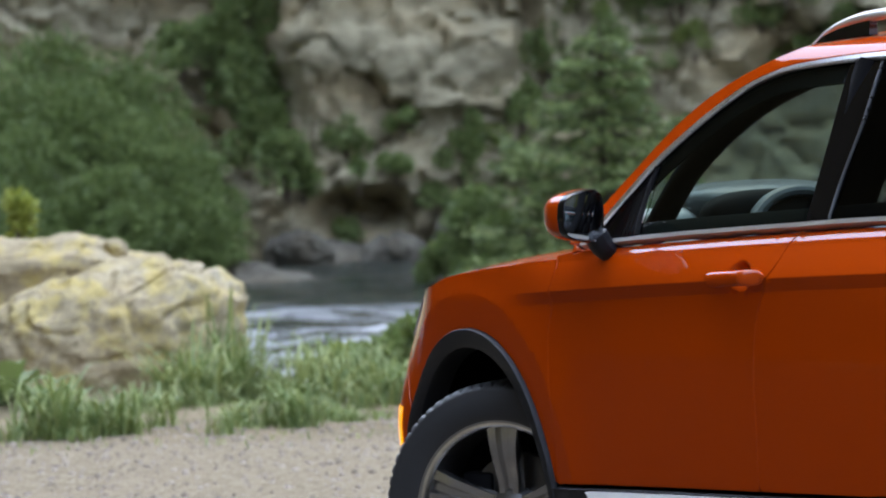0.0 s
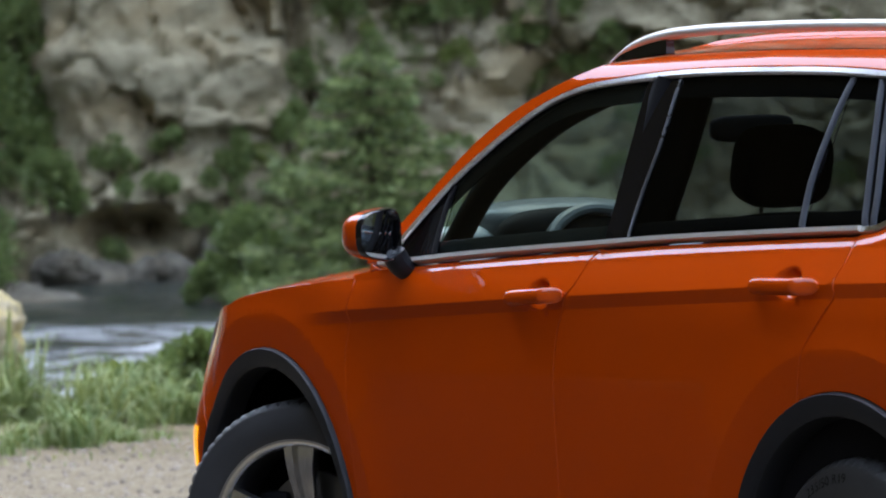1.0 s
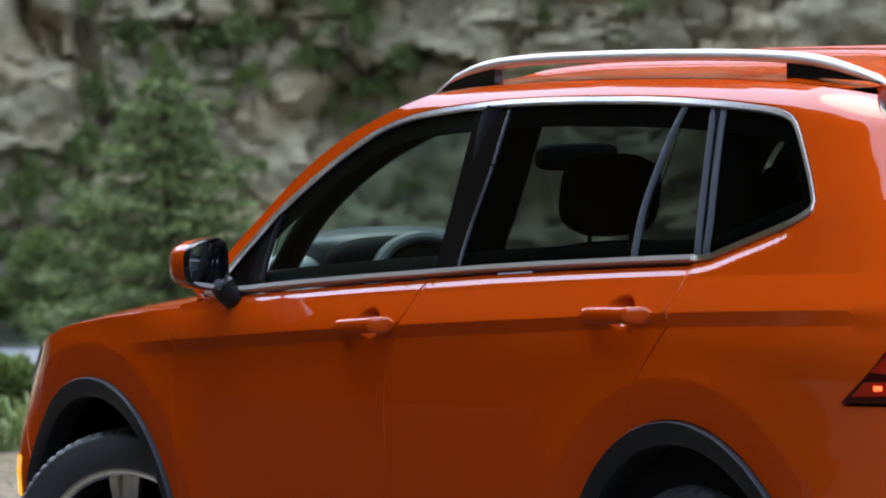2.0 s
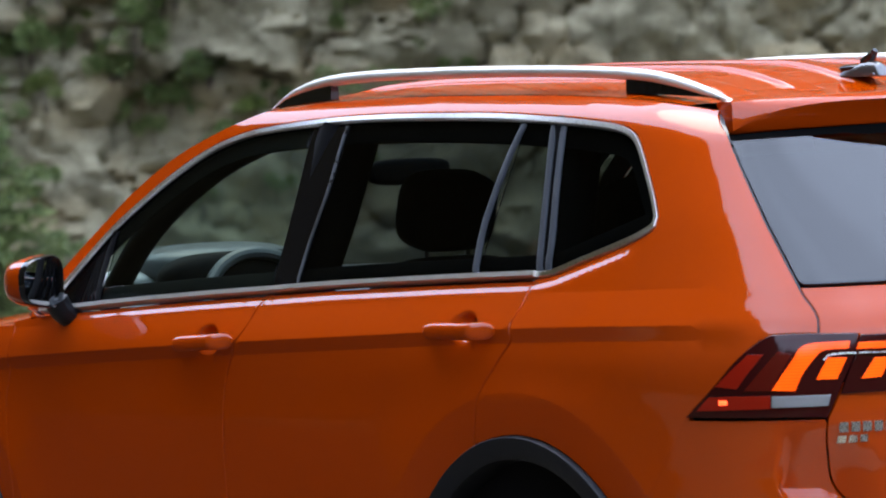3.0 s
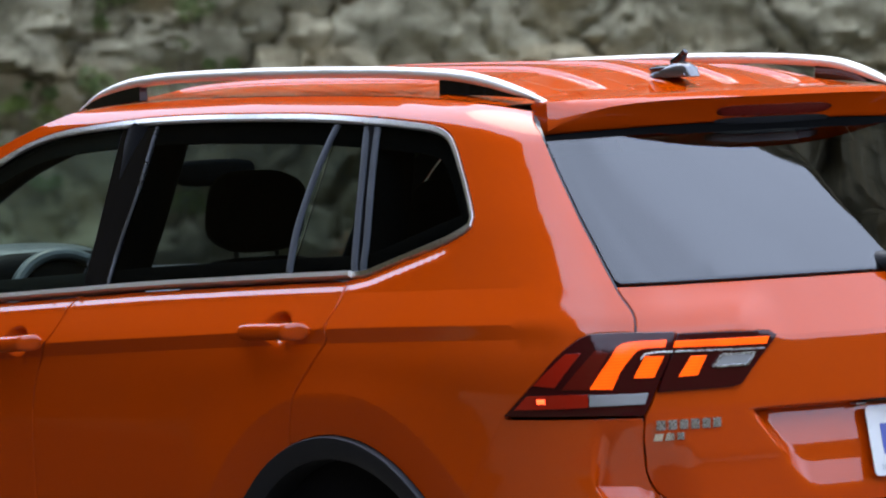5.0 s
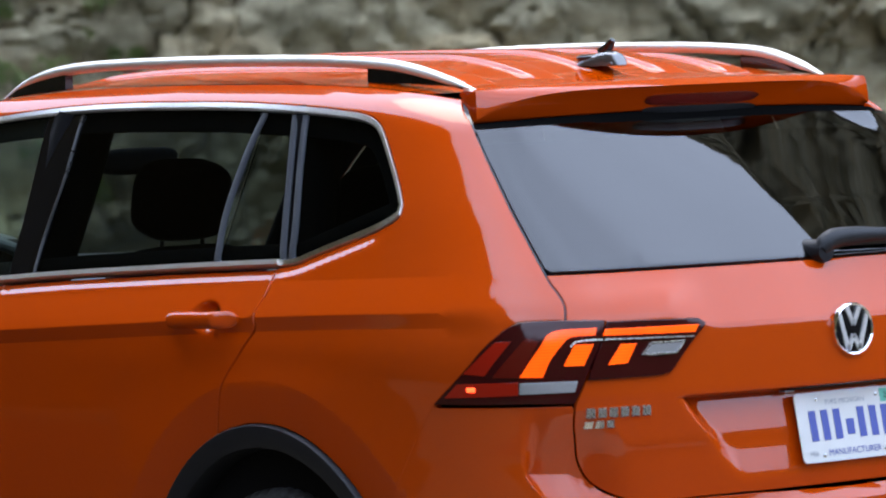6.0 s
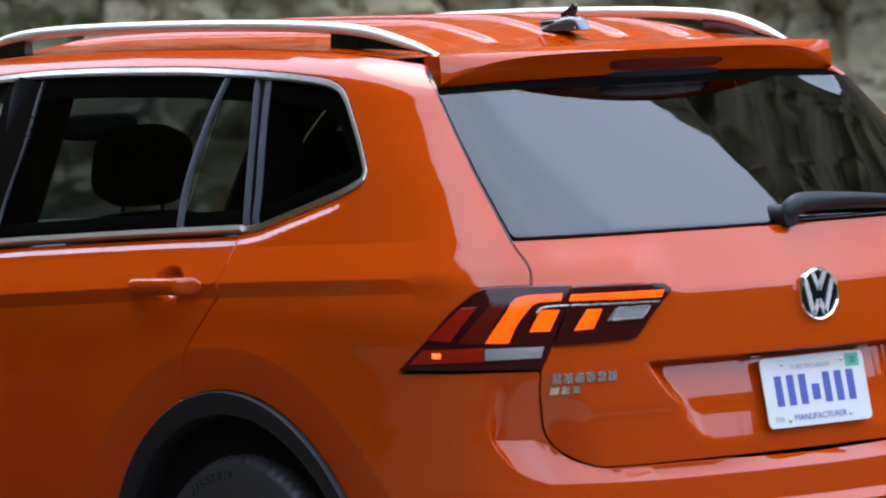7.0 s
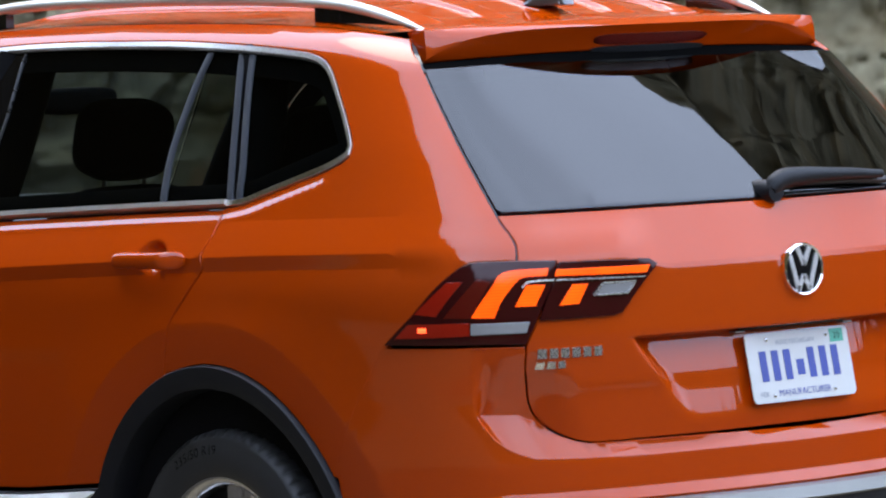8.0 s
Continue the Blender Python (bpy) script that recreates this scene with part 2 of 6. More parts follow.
LAMP_RED = plain("red_lens", (0.30, 0.010, 0.003), 0.08)
LAMP_WHITE = plain("clear_ribbed_lens", (0.33, 0.33, 0.33), 0.18, 0.3, 0.4, 500.0, coat=1.0)
LIT = glow_mat("lit_orange_lens", (0.92, 0.085, 0.003), 1.0, (0.22, 0.018, 0.0))
LED_GLOW = glow_mat("lit_red_diode", (1.0, 0.07, 0.02), 3.0, (0.5, 0.02, 0.0))
AMBER = glow_mat("lit_amber_marker", (0.62, 0.24, 0.0), 1.0, (0.5, 0.2, 0.0))
STOP = plain("dark_red_brake_bar", (0.11, 0.006, 0.003), 0.3, 0.0, spec=0.3)
GLASS_CLEAR = glass_mat("green_tinted_glass", (0.46, 0.55, 0.49), 0.016, 0.30)
GLASS_DARK = glass_mat("privacy_glass", (0.21, 0.24, 0.235), 0.010, 0.25)
GLASS_REAR = glass_mat("rear_privacy_glass", (0.10, 0.10, 0.11), 0.085)
GLASS_SCREEN = glass_mat("windscreen_glass", (0.72, 0.78, 0.74))
TRIM_GREY = plain("grey_seal_rubber", (0.055, 0.06, 0.07), 0.42, spec=0.3)
PLATE_WHITE = plain("white_enamel_plate", (0.62, 0.62, 0.60), 0.35)
PLATE_BLUE = plain("blue_embossed_paint", (0.055, 0.08, 0.33), 0.4)
PLATE_GREY = plain("grey_print", (0.30, 0.32, 0.36), 0.5)
LETTER = plain("smooth_black_rubber", (0.003, 0.003, 0.003), 0.5, spec=0.1)
STICKER = plain("green_sticker", (0.10, 0.42, 0.30), 0.5)
MIRROR = plain("mirror_glass", (0.75, 0.78, 0.80), 0.015, 1.0, vary=0.01)
# ---- mesh kit ----
from mathutils.geometry import delaunay_2d_cdt


def mesh_of(name, v, f, material, normals=None, smooth=True):
    me = bpy.data.meshes.new(name)
    me.from_pydata(np.asarray(v, float).tolist(), [], [tuple(int(i) for i in q) for q in f])
    me.materials.append(material)
    me.polygons.foreach_set("use_smooth", [smooth] * len(me.polygons))
    if normals is not None:
        loops = np.zeros(len(me.loops), int)
        me.loops.foreach_get("vertex_index", loops)
        me.normals_split_custom_set(np.asarray(normals, float)[loops].tolist())
    me.update()
    return me


def thing(name, label, category, group="", place=None):
    ob = new(name)
    if place is not None:
        ob.matrix_world = place
    return tagged(ob, label, category, group)


def part(name, data, material, parent, label=""):
    """One mesh object under a thing or a part; data is a bmesh or (v, f) or (v, f, normals)."""
    if isinstance(data, bmesh.types.BMesh):
        me = bpy.data.meshes.new(name)
        data.to_mesh(me)
        data.free()
        me.materials.append(material)
    else:
        me = mesh_of(name, data[0], data[1], material, data[2] if len(data) > 2 else None)
        if len(data) < 3:
            sharpen(me, 35)
    ob = new(name, me)
    ob.parent = parent
    return tagged(ob, label) if label else ob


def sharpen(me, degrees):
    me.polygons.foreach_set("use_smooth", [True] * len(me.polygons))
    me.set_sharp_from_angle(angle=radians(degrees))


def flipped(data):
    v = np.array(data[0], float)
    v[:, 1] *= -1
    f = [tuple(reversed(q)) for q in data[1]]
    if len(data) > 2:
        n = np.array(data[2], float)
        n[:, 1] *= -1
        return v, f, n
    return v, f


def both(name, data, material, parent, label=""):
    """The part on the left of the car and its mirror image on the right."""
    left = part(name, data, material, parent, label)
    right = part(name, flipped(data), material, parent, label)
    return left, right


def joined(*datas):
    v, f, k = [], [], 0
    for d in datas:
        v.append(np.asarray(d[0], float).reshape(-1, 3))
        f += [tuple(i + k for i in q) for q in d[1]]
        k += len(v[-1])
    return np.concatenate(v), f


def moved(data, m):
    v = np.asarray(data[0], float)
    return (v @ np.array(m.to_3x3()).T + np.array(m.translation), *data[1:])


def sheet(P, close_u=False, close_v=False):
    """Faces over a grid of places, P[i, j]."""
    n, k = P.shape[:2]
    f = [(i * k + j, (i + 1) % n * k + j, (i + 1) % n * k + (j + 1) % k, i * k + (j + 1) % k)
         for i in range(n if close_u else n - 1) for j in range(k if close_v else k - 1)]
    return P.reshape(-1, 3), f


def glide(pts, step=0.015, closed=False):
    """A smooth line through the knots, in steps of about that length."""
    p = np.asarray(pts, float)
    q = np.concatenate([[p[-1]], p, [p[0], p[1]]]) if closed else np.concatenate([[2 * p[0] - p[1]], p, [2 * p[-1] - p[-2]]])
    out = []
    for i in range(1, len(q) - 2):
        n = max(1, int(np.linalg.norm(q[i + 1] - q[i]) / step))
        for s in np.arange(n) / n:
            a, b, c, d = q[i - 1], q[i], q[i + 1], q[i + 2]
            out.append(0.5 * (2 * b + (c - a) * s + (2 * a - 5 * b + 4 * c - d) * s**2 + (3 * b - a - 3 * c + d) * s**3))
    return out if closed else out + [p[-1]]


def tidy(poly):
    out = []
    for p in poly:
        if not out or np.hypot(p[0] - out[-1][0], p[1] - out[-1][1]) > 0.0025:
            out.append((float(p[0]), float(p[1])))
    while np.hypot(out[0][0] - out[-1][0], out[0][1] - out[-1][1]) < 0.0025:
        out.pop()
    p = np.array(out)
    area = np.sum(p[:, 0] * np.roll(p[:, 1], -1) - np.roll(p[:, 0], -1) * p[:, 1])
    return p if area > 0 else p[::-1]


def dense(p, step):
    out = []
    for a, b in zip(p, np.roll(p, -1, 0)):
        n = max(1, int(np.ceil(np.linalg.norm(b - a) / step)))
        out += [a + (b - a) * s for s in np.arange(n) / n]
    return np.array(out)


def shrunk(p, d):
    """The outline, drawn in by d."""
    if d == 0:
        return p
    e = np.roll(p, -1, 0) - p
    e = e / (np.linalg.norm(e, axis=1)[:, None] + 1e-12)
    n = np.stack([-e[:, 1], e[:, 0]], 1)
    m = n + np.roll(n, 1, 0)
    k = (m * n).sum(1)[:, None]
    return p + d * m / np.maximum(k, 0.5)


def inside(q, p):
    x, y = q[:, :1], q[:, 1:]
    a, b = p, np.roll(p, -1, 0)
    cut = (a[:, 1] > y) != (b[:, 1] > y)
    xc = (b[:, 0] - a[:, 0]) * (y - a[:, 1]) / np.where(b[:, 1] == a[:, 1], 1e-9, b[:, 1] - a[:, 1]) + a[:, 0]
    return (cut & (x < xc)).sum(1) % 2 == 1


def far_from(q, p):
    a, b = p, np.roll(p, -1, 0)
    d = b - a
    best = np.full(len(q), 9.0)
    for i in range(len(p)):
        s = np.clip(((q - a[i]) @ d[i]) / (d[i] @ d[i] + 1e-12), 0, 1)
        best = np.minimum(best, np.linalg.norm(q - a[i] - s[:, None] * d[i], axis=1))
    return best


def normal_of(surf, q, e=0.0015):
    u, v = q[:, 0], q[:, 1]
    n = np.cross(surf(u + e, v) - surf(u - e, v), surf(u, v + e) - surf(u, v - e))
    return n / (np.linalg.norm(n, axis=1)[:, None] + 1e-12)


def skin(surf, outline, rows, step=0.026, gap=0.002, flange=0.016, lift=0.0, bevel=0.0022, extra=None, sign=1.0):
    """A panel cut from a curved surface along an outline, with a rounded edge and a flange turned in."""
    outer = dense(shrunk(tidy(outline), gap), step * 0.7)
    p = shrunk(outer, bevel)
    cols = np.arange(p[:, 0].min(), p[:, 0].max(), step)
    q = np.array([(a, z) for a in cols for z in rows(a)])
    if extra is not None:
        q = np.concatenate([q, extra])
    q = q[inside(q, p)]
    q = q[far_from(q, p) > 0.006]
    allp = np.concatenate([p, q])
    k = len(p)
    vs, _, fs, *_ = delaunay_2d_cdt([Vector(v) for v in allp.tolist()], [(i, (i + 1) % k) for i in range(k)], [], 0, 1e-5)
    w = np.array([tuple(v) for v in vs])
    tri = np.array([t for t in fs if len(t) == 3])
    keep = inside(w[tri].mean(1), p)
    tri = tri[keep]
    n = normal_of(surf, w) * sign
    P = surf(w[:, 0], w[:, 1]) + n * lift
    c = np.cross(P[tri[:, 1]] - P[tri[:, 0]], P[tri[:, 2]] - P[tri[:, 0]])
    turn = (c * n[tri[:, 0]]).sum(1) < 0
    faces = [tuple(t[::-1]) if s else tuple(t) for t, s in zip(tri.tolist(), turn)]
    n0, n1 = normal_of(surf, p) * sign, normal_of(surf, outer) * sign
    r0 = surf(p[:, 0], p[:, 1]) + n0 * lift
    r1 = surf(outer[:, 0], outer[:, 1]) + n1 * (lift - bevel)
    r2 = surf(outer[:, 0], outer[:, 1]) + n1 * (lift - flange)
    m, out_v, out_n = len(P), [P], [n]
    side = (r1 - r0) / (np.linalg.norm(r1 - r0, axis=1)[:, None] + 1e-9)
    blend = side + n1
    blend = blend / (np.linalg.norm(blend, axis=1)[:, None] + 1e-9)
    flip = bool(turn[0])
    for ring, nn in ((r0, n0), (r1, blend), (r1, blend), (r2, np.zeros_like(r2))):
        out_v.append(ring)
        out_n.append(nn)
    for base in (m, m + 2 * k):
        for i in range(k):
            j = (i + 1) % k
            quad = (base + i, base + k + i, base + k + j, base + j)
            faces.append(quad[::-1] if flip else quad)
    return np.concatenate(out_v), faces, np.concatenate(out_n)


def band(surf, line, width, lift, depth=0.006, closed=False, sign=1.0, shift=0.0):
    """A rounded strip laid along a line on a surface."""
    p = np.asarray(line, float)
    t = np.roll(p, -1, 0) - np.roll(p, 1, 0)
    if not closed:
        t[0], t[-1] = p[1] - p[0], p[-1] - p[-2]
    t = t / (np.linalg.norm(t, axis=1)[:, None] + 1e-12)
    w = np.stack([-t[:, 1], t[:, 0]], 1)
    rows = []
    for off, up in ((-0.5, lift - depth), (-0.5, lift - 0.3 * depth), (-0.36, lift), (0.36, lift), (0.5, lift - 0.3 * depth), (0.5, lift - depth)):
        q = p + w * (off * width + shift)
        rows.append(surf(q[:, 0], q[:, 1]) + normal_of(surf, p) * sign * up)
    v, f = sheet(np.stack(rows, 1), close_u=closed)
    n = len(p)
    c = np.cross(v[6 + 2] - v[2], v[3] - v[2]) @ (normal_of(surf, p[:1])[0] * sign)
    if c < 0:
        f = [q[::-1] for q in f]
    if not closed:
        f += [tuple(range(6))[::-1], tuple((n - 1) * 6 + i for i in range(6))]
    return v, f


def tube(path, radius, sides=10, flat=1.0, up=(0, 0, 1), caps=True):
    """A round bar along places; radius may be a list; flat squashes it along up."""
    p = np.asarray(path, float)
    r = np.broadcast_to(np.asarray(radius, float), (len(p),))
    t = np.gradient(p, axis=0)
    t = t / (np.linalg.norm(t, axis=1)[:, None] + 1e-12)
    s = np.cross(t, np.asarray(up, float))
    s = s / (np.linalg.norm(s, axis=1)[:, None] + 1e-12)
    h = np.cross(s, t)
    an = np.arange(sides) / sides * 2 * math.pi
    P = p[:, None] + r[:, None, None] * (np.cos(an)[None, :, None] * s[:, None] + flat * np.sin(an)[None, :, None] * h[:, None])
    v, f = sheet(P, close_v=True)
    if caps:
        n = len(p)
        f += [tuple(range(sides))[::-1], tuple((n - 1) * sides + i for i in range(sides))]
    return v, [q[::-1] for q in f]


def lathe(profile, sides, axis="y"):
    """A turned body: profile of (radius, along the axis)."""
    an = np.arange(sides) / sides * 2 * math.pi
    r, h = np.array(profile, float).T
    P = np.stack([np.cos(an)[:, None] * r, np.broadcast_to(h, (sides, len(h))), np.sin(an)[:, None] * r], -1)
    return sheet(P, close_u=True)


def block(size, centre=(0, 0, 0), bevel=0.0, segs=2, turn=None):
    """A box with rounded edges."""
    bm = bmesh.new()
    bmesh.ops.create_cube(bm, size=1)
    bmesh.ops.scale(bm, vec=size, verts=bm.verts)
    if bevel:
        bmesh.ops.bevel(bm, geom=list(bm.edges), offset=bevel, segments=segs, affect="EDGES", profile=0.5)
    m = Matrix.Translation(centre) @ (turn.to_4x4() if turn else Matrix())
    bmesh.ops.transform(bm, matrix=m, verts=bm.verts)
    v, f = [tuple(q.co) for q in bm.verts], [tuple(x.index for x in q.verts) for q in bm.faces]
    bm.verts.index_update()
    f = [tuple(x.index for x in q.verts) for q in bm.faces]
    bm.free()
    return np.array(v), f


def cushion(size, centre, power=3.0, turn=None, n=20):
    """A plump padded form: a superellipsoid."""
    u, w = np.linspace(-math.pi, math.pi, 2 * n, endpoint=False), np.linspace(-math.pi / 2, math.pi / 2, n)
    def s(x, e): return np.sign(x) * np.abs(x) ** e
    e = 2 / power
    U, V = np.meshgrid(u, w, indexing="ij")
    P = np.stack([s(np.cos(V), e) * s(np.cos(U), e), s(np.cos(V), e) * s(np.sin(U), e), s(np.sin(V), e)], -1) * np.array(size) / 2
    if turn:
        P = P @ np.array(turn.to_matrix()).T
    return sheet(P + np.array(centre), close_u=True)


def text_data(words, size):
    """Flat letters of the built-in font: vertices in x, y and faces."""
    cu = bpy.data.curves.new("letters", "FONT")
    cu.body, cu.size, cu.align_x = words, size, "CENTER"
    cu.resolution_u = 3
    ob = bpy.data.objects.new("letters", cu)
    scene.collection.objects.link(ob)
    me = bpy.data.meshes.new_from_object(ob.evaluated_get(bpy.context.evaluated_depsgraph_get()))
    v, f = np.array([tuple(q.co) for q in me.vertices]), [tuple(p.vertices) for p in me.polygons]
    bpy.data.objects.remove(ob)
    bpy.data.curves.remove(cu)
    bpy.data.meshes.remove(me)
    return v, f
# ---- lines on the skin, as (a, z) ----
DLO_TOP = [(-2.130, 1.100), (-2.047, 1.188), (-1.917, 1.302), (-1.793, 1.382), (-1.664, 1.451), (-1.532, 1.506), (-1.391, 1.541), (-1.243, 1.558), (-0.991, 1.572), (-0.750, 1.576), (-0.521, 1.574), (-0.302, 1.569), (-0.068, 1.557), (0.084, 1.547), (0.222, 1.535), (0.302, 1.518), (0.353, 1.489), (0.409, 1.439), (0.460, 1.384), (0.490, 1.336), (0.483, 1.315), (0.435, 1.294), (0.332, 1.268), (0.212, 1.238), (0.134, 1.217), (0.094, 1.208), (0.048, 1.204)]
BELT = [(0.048, 1.204), (-0.297, 1.192), (-0.756, 1.173), (-1.050, 1.157), (-1.385, 1.139), (-1.737, 1.118), (-1.919, 1.105), (-2.130, 1.092)]
SILHOUETTE = [(-2.220, 1.100), (-2.081, 1.222), (-1.982, 1.304), (-1.883, 1.382), (-1.777, 1.448), (-1.663, 1.501), (-1.545, 1.541), (-1.435, 1.573), (-1.345, 1.597)]
DOOR_GAP = [(-1.036, 1.157), (-1.062, 1.124), (-1.081, 1.071), (-1.129, 1.016), (-1.171, 0.933), (-1.186, 0.837), (-1.187, 0.700), (-1.186, 0.587), (-1.190, 0.540)]
FRONT_GAP = [(-2.260, 1.064), (-2.253, 1.044), (-2.270, 0.956), (-2.298, 0.851), (-2.285, 0.703), (-2.281, 0.555), (-2.288, 0.465)]
REAR_GAP = [(0.037, 1.200), (0.042, 1.148), (0.029, 1.103), (0.037, 1.075), (-0.006, 1.024), (-0.062, 0.961), (-0.084, 0.910), (-0.102, 0.833)]
HATCH_GAP = [(0.576, 1.564), (0.688, 1.527), (0.751, 1.493), (0.818, 1.393), (0.857, 1.297), (0.891, 1.185), (0.910, 1.149), (0.920, 1.120), (0.917, 1.085)]
LAMP_SEAM = [(1.003, 1.083), (0.999, 1.041), (0.963, 0.962), (0.938, 0.914)]
GATE_SIDE = [(0.938, 0.914), (0.938, 0.884), (0.951, 0.835), (0.971, 0.774), (1.006, 0.730), (1.067, 0.700), (1.145, 0.696)]
LAMP_OUTER = [(0.628, 0.918), (0.703, 0.986), (0.754, 1.041), (0.797, 1.078), (0.816, 1.087), (0.877, 1.089), (1.000, 1.086)]
LAMP_INNER_TOP = [(1.007, 1.084), (1.132, 1.082), (1.229, 1.077), (1.249, 1.065)]
LAMP_INNER_LOW = [(1.249, 1.065), (1.208, 1.025), (1.156, 0.968), (1.135, 0.963), (0.966, 0.961)]
LIT_HOOK = [(0.828, 0.974), (0.873, 1.041), (0.880, 1.056), (0.905, 1.068), (0.985, 1.070), (0.983, 1.055), (0.934, 1.053), (0.917, 1.041), (0.894, 1.011), (0.875, 0.972)]
LIT_BLOCK = [(0.919, 0.994), (0.941, 1.038), (0.981, 1.037), (0.961, 0.994)]
LIT_BLOCK_IN = [(1.012, 0.992), (1.040, 1.034), (1.075, 1.034), (1.055, 0.994)]
LIT_BAR = [(1.004, 1.067), (1.225, 1.065), (1.217, 1.050), (1.000, 1.053)]
RED_FRONT = [(0.706, 0.983), (0.776, 1.047), (0.809, 1.048), (0.754, 0.978)]
RED_MID = [(0.769, 0.974), (0.839, 1.054), (0.867, 1.047), (0.827, 0.973)]
RED_LOW = [(0.691, 0.962), (0.824, 0.964), (0.823, 0.936), (0.659, 0.932)]
LED = [(0.714, 0.955), (0.732, 0.955), (0.732, 0.945), (0.714, 0.945)]
WHITE_LOW = [(0.827, 0.962), (0.947, 0.962), (0.939, 0.939), (0.825, 0.938)]
REVERSE = [(1.088, 1.009), (1.109, 1.034), (1.189, 1.034), (1.169, 1.010)]
SILVER_LINE = [(0.932, 1.033), (0.941, 1.042), (0.965, 1.045), (0.999, 1.045)]
SILVER_LINE_IN = [(1.004, 1.045), (1.215, 1.041)]
HOOD_LINE = [(-2.059, 1.075), (-2.217, 1.065), (-2.412, 1.052), (-2.714, 1.024), (-2.926, 0.997), (-3.029, 0.970)]
SILL = [(-2.305, 0.467), (-1.613, 0.503), (-1.036, 0.530), (-0.665, 0.548), (-0.360, 0.575)]
B_TRIM = [(-0.918, 1.556), (-0.917, 1.412), (-0.932, 1.279), (-0.930, 1.180)]
B_FRONT = [(-1.086, 1.550), (-1.075, 1.413), (-1.066, 1.265), (-1.042, 1.165)]
REAR_BAR = [(-0.199, 1.548), (-0.219, 1.445), (-0.225, 1.319), (-0.200, 1.210)]
C_TRIM = [(-0.079, 1.545), (-0.026, 1.418), (0.021, 1.295), (0.052, 1.213)]
C_TRIM_B = [(-0.034, 1.540), (0.013, 1.418), (0.062, 1.295), (0.083, 1.213)]
SAIL_BAR = [(-1.889, 1.303), (-1.892, 1.247), (-1.884, 1.176), (-1.865, 1.113)]
HANDLE_R = [(-0.279, 1.088), (-0.029, 1.092)]
HANDLE_F = [(-1.369, 1.034), (-1.122, 1.047)]
# ---- the car ----
def hull(a, z):
    """The skin right round the tail, with the sunk field for the number plate."""
    a, z = np.asarray(a, float), np.asarray(z, float)
    m = a > A_TAIL
    P = body(np.where(m, 2 * A_TAIL - a, a), z)
    y = np.abs(P[..., 1])
    half = np.interp(z, [0.726, 0.917], [0.325, 0.462])
    deep = 0.052 * np.clip((z - 0.728) / 0.187, 0, 1) * smooth(0.0, 0.055, half - y) * (1 - smooth(0.909, 0.916, z))
    P[..., 0] -= np.where(a > 0.9, deep, 0)
    P[..., 1] *= np.where(m, -1.0, 1.0)
    return P


def side_rows(a):
    zc = float(CREASE(a))
    zb = float(np.interp(a, BELT_X, BELT_Z))
    base = [z for z in np.arange(0.285, 1.63, 0.028) if not -0.045 < z - zc < 0.085 and not -0.062 < z - zb < 0.034]
    base += [zb + d for d in (-0.056, -0.050, -0.044, -0.038, -0.032, -0.026, -0.020, -0.014, -0.008, -0.001, 0.006, 0.014, 0.022, 0.030) if zb + d > zc + 0.078]
    return sorted(base + [zc + d for d in (-0.037, -0.0335, -0.031, -0.016, -0.002, 0.002, 0.006, 0.028, 0.052, 0.073, 0.077)])


def tail_rows(a):
    b = min(a, 2 * A_TAIL - a)
    lo, hi = float(step_low(b)), float(step_top(b))
    steps = () if b < 1.08 else (lo, hi)
    shift = 0.030 * float(1 - smooth(1.15, 1.30, b))
    crest = (1.055 + shift, 1.065 + shift)
    kinks = sorted(v for k in (0.56, 0.60, *steps, *crest, 0.9085, 0.9165) for v in (k - 0.002, k + 0.002))
    base = [z for z in np.arange(0.285, 1.62, 0.024) if min(abs(z - k) for k in kinks) > 0.006 and (b > 1.08 or min(abs(z - lo), abs(z - hi)) > 0.008)]
    return sorted(base + kinks)


def step_knots():
    """Close knots along both edges of the sweep at the bumper's corners."""
    out = []
    for a in np.arange(0.806, 1.08, 0.005):
        for z in (step_low(a) - 0.0015, step_low(a) + 0.0015, step_top(a) - 0.0015, step_top(a) + 0.0015):
            out += [(a, float(z)), (2 * A_TAIL - a, float(z))]
    return np.array(out)


def quarter_rows(a):
    return side_rows(a) if a < 0.66 else tail_rows(a)


def ring(ax, r0, r1):
    """Knots round a wheel arch, for the edge of its flare."""
    return np.array([(ax + r * math.cos(t), 0.36 + r * math.sin(t)) for r in (0.560, 0.594, 0.600, 0.63, 0.68) for t in np.linspace(r0, r1, 60)])


def arch(ax, rx, rz, t0, t1, n=40):
    return [(ax + rx * math.cos(radians(t)), 0.36 + rz * math.sin(radians(t))) for t in np.linspace(t0, t1, n)]


def dented(a, z):
    """The side with the hollows behind the door handles."""
    P = body(a, z)
    for h in (HANDLE_F, HANDLE_R):
        m, zm = (h[0][0] + h[1][0]) / 2, (h[0][1] + h[1][1]) / 2 + 0.003
        r = np.hypot((np.asarray(a) - m) / 0.064, (np.asarray(z) - zm) / 0.041)
        P[..., 1] += 0.024 * (1 - smooth(0.25, 1.0, r))
    return P


def hollow(h):
    """Close knots in and round a handle's hollow."""
    m, zm = (h[0][0] + h[1][0]) / 2, (h[0][1] + h[1][1]) / 2 + 0.003
    return np.array([(m + 0.064 * s * math.cos(t), zm + 0.041 * s * math.sin(t)) for s in (0.1, 0.25, 0.37, 0.5, 0.62, 0.75, 0.87, 0.98, 1.05) for t in np.linspace(0, 2 * math.pi, 36)[:-1]])


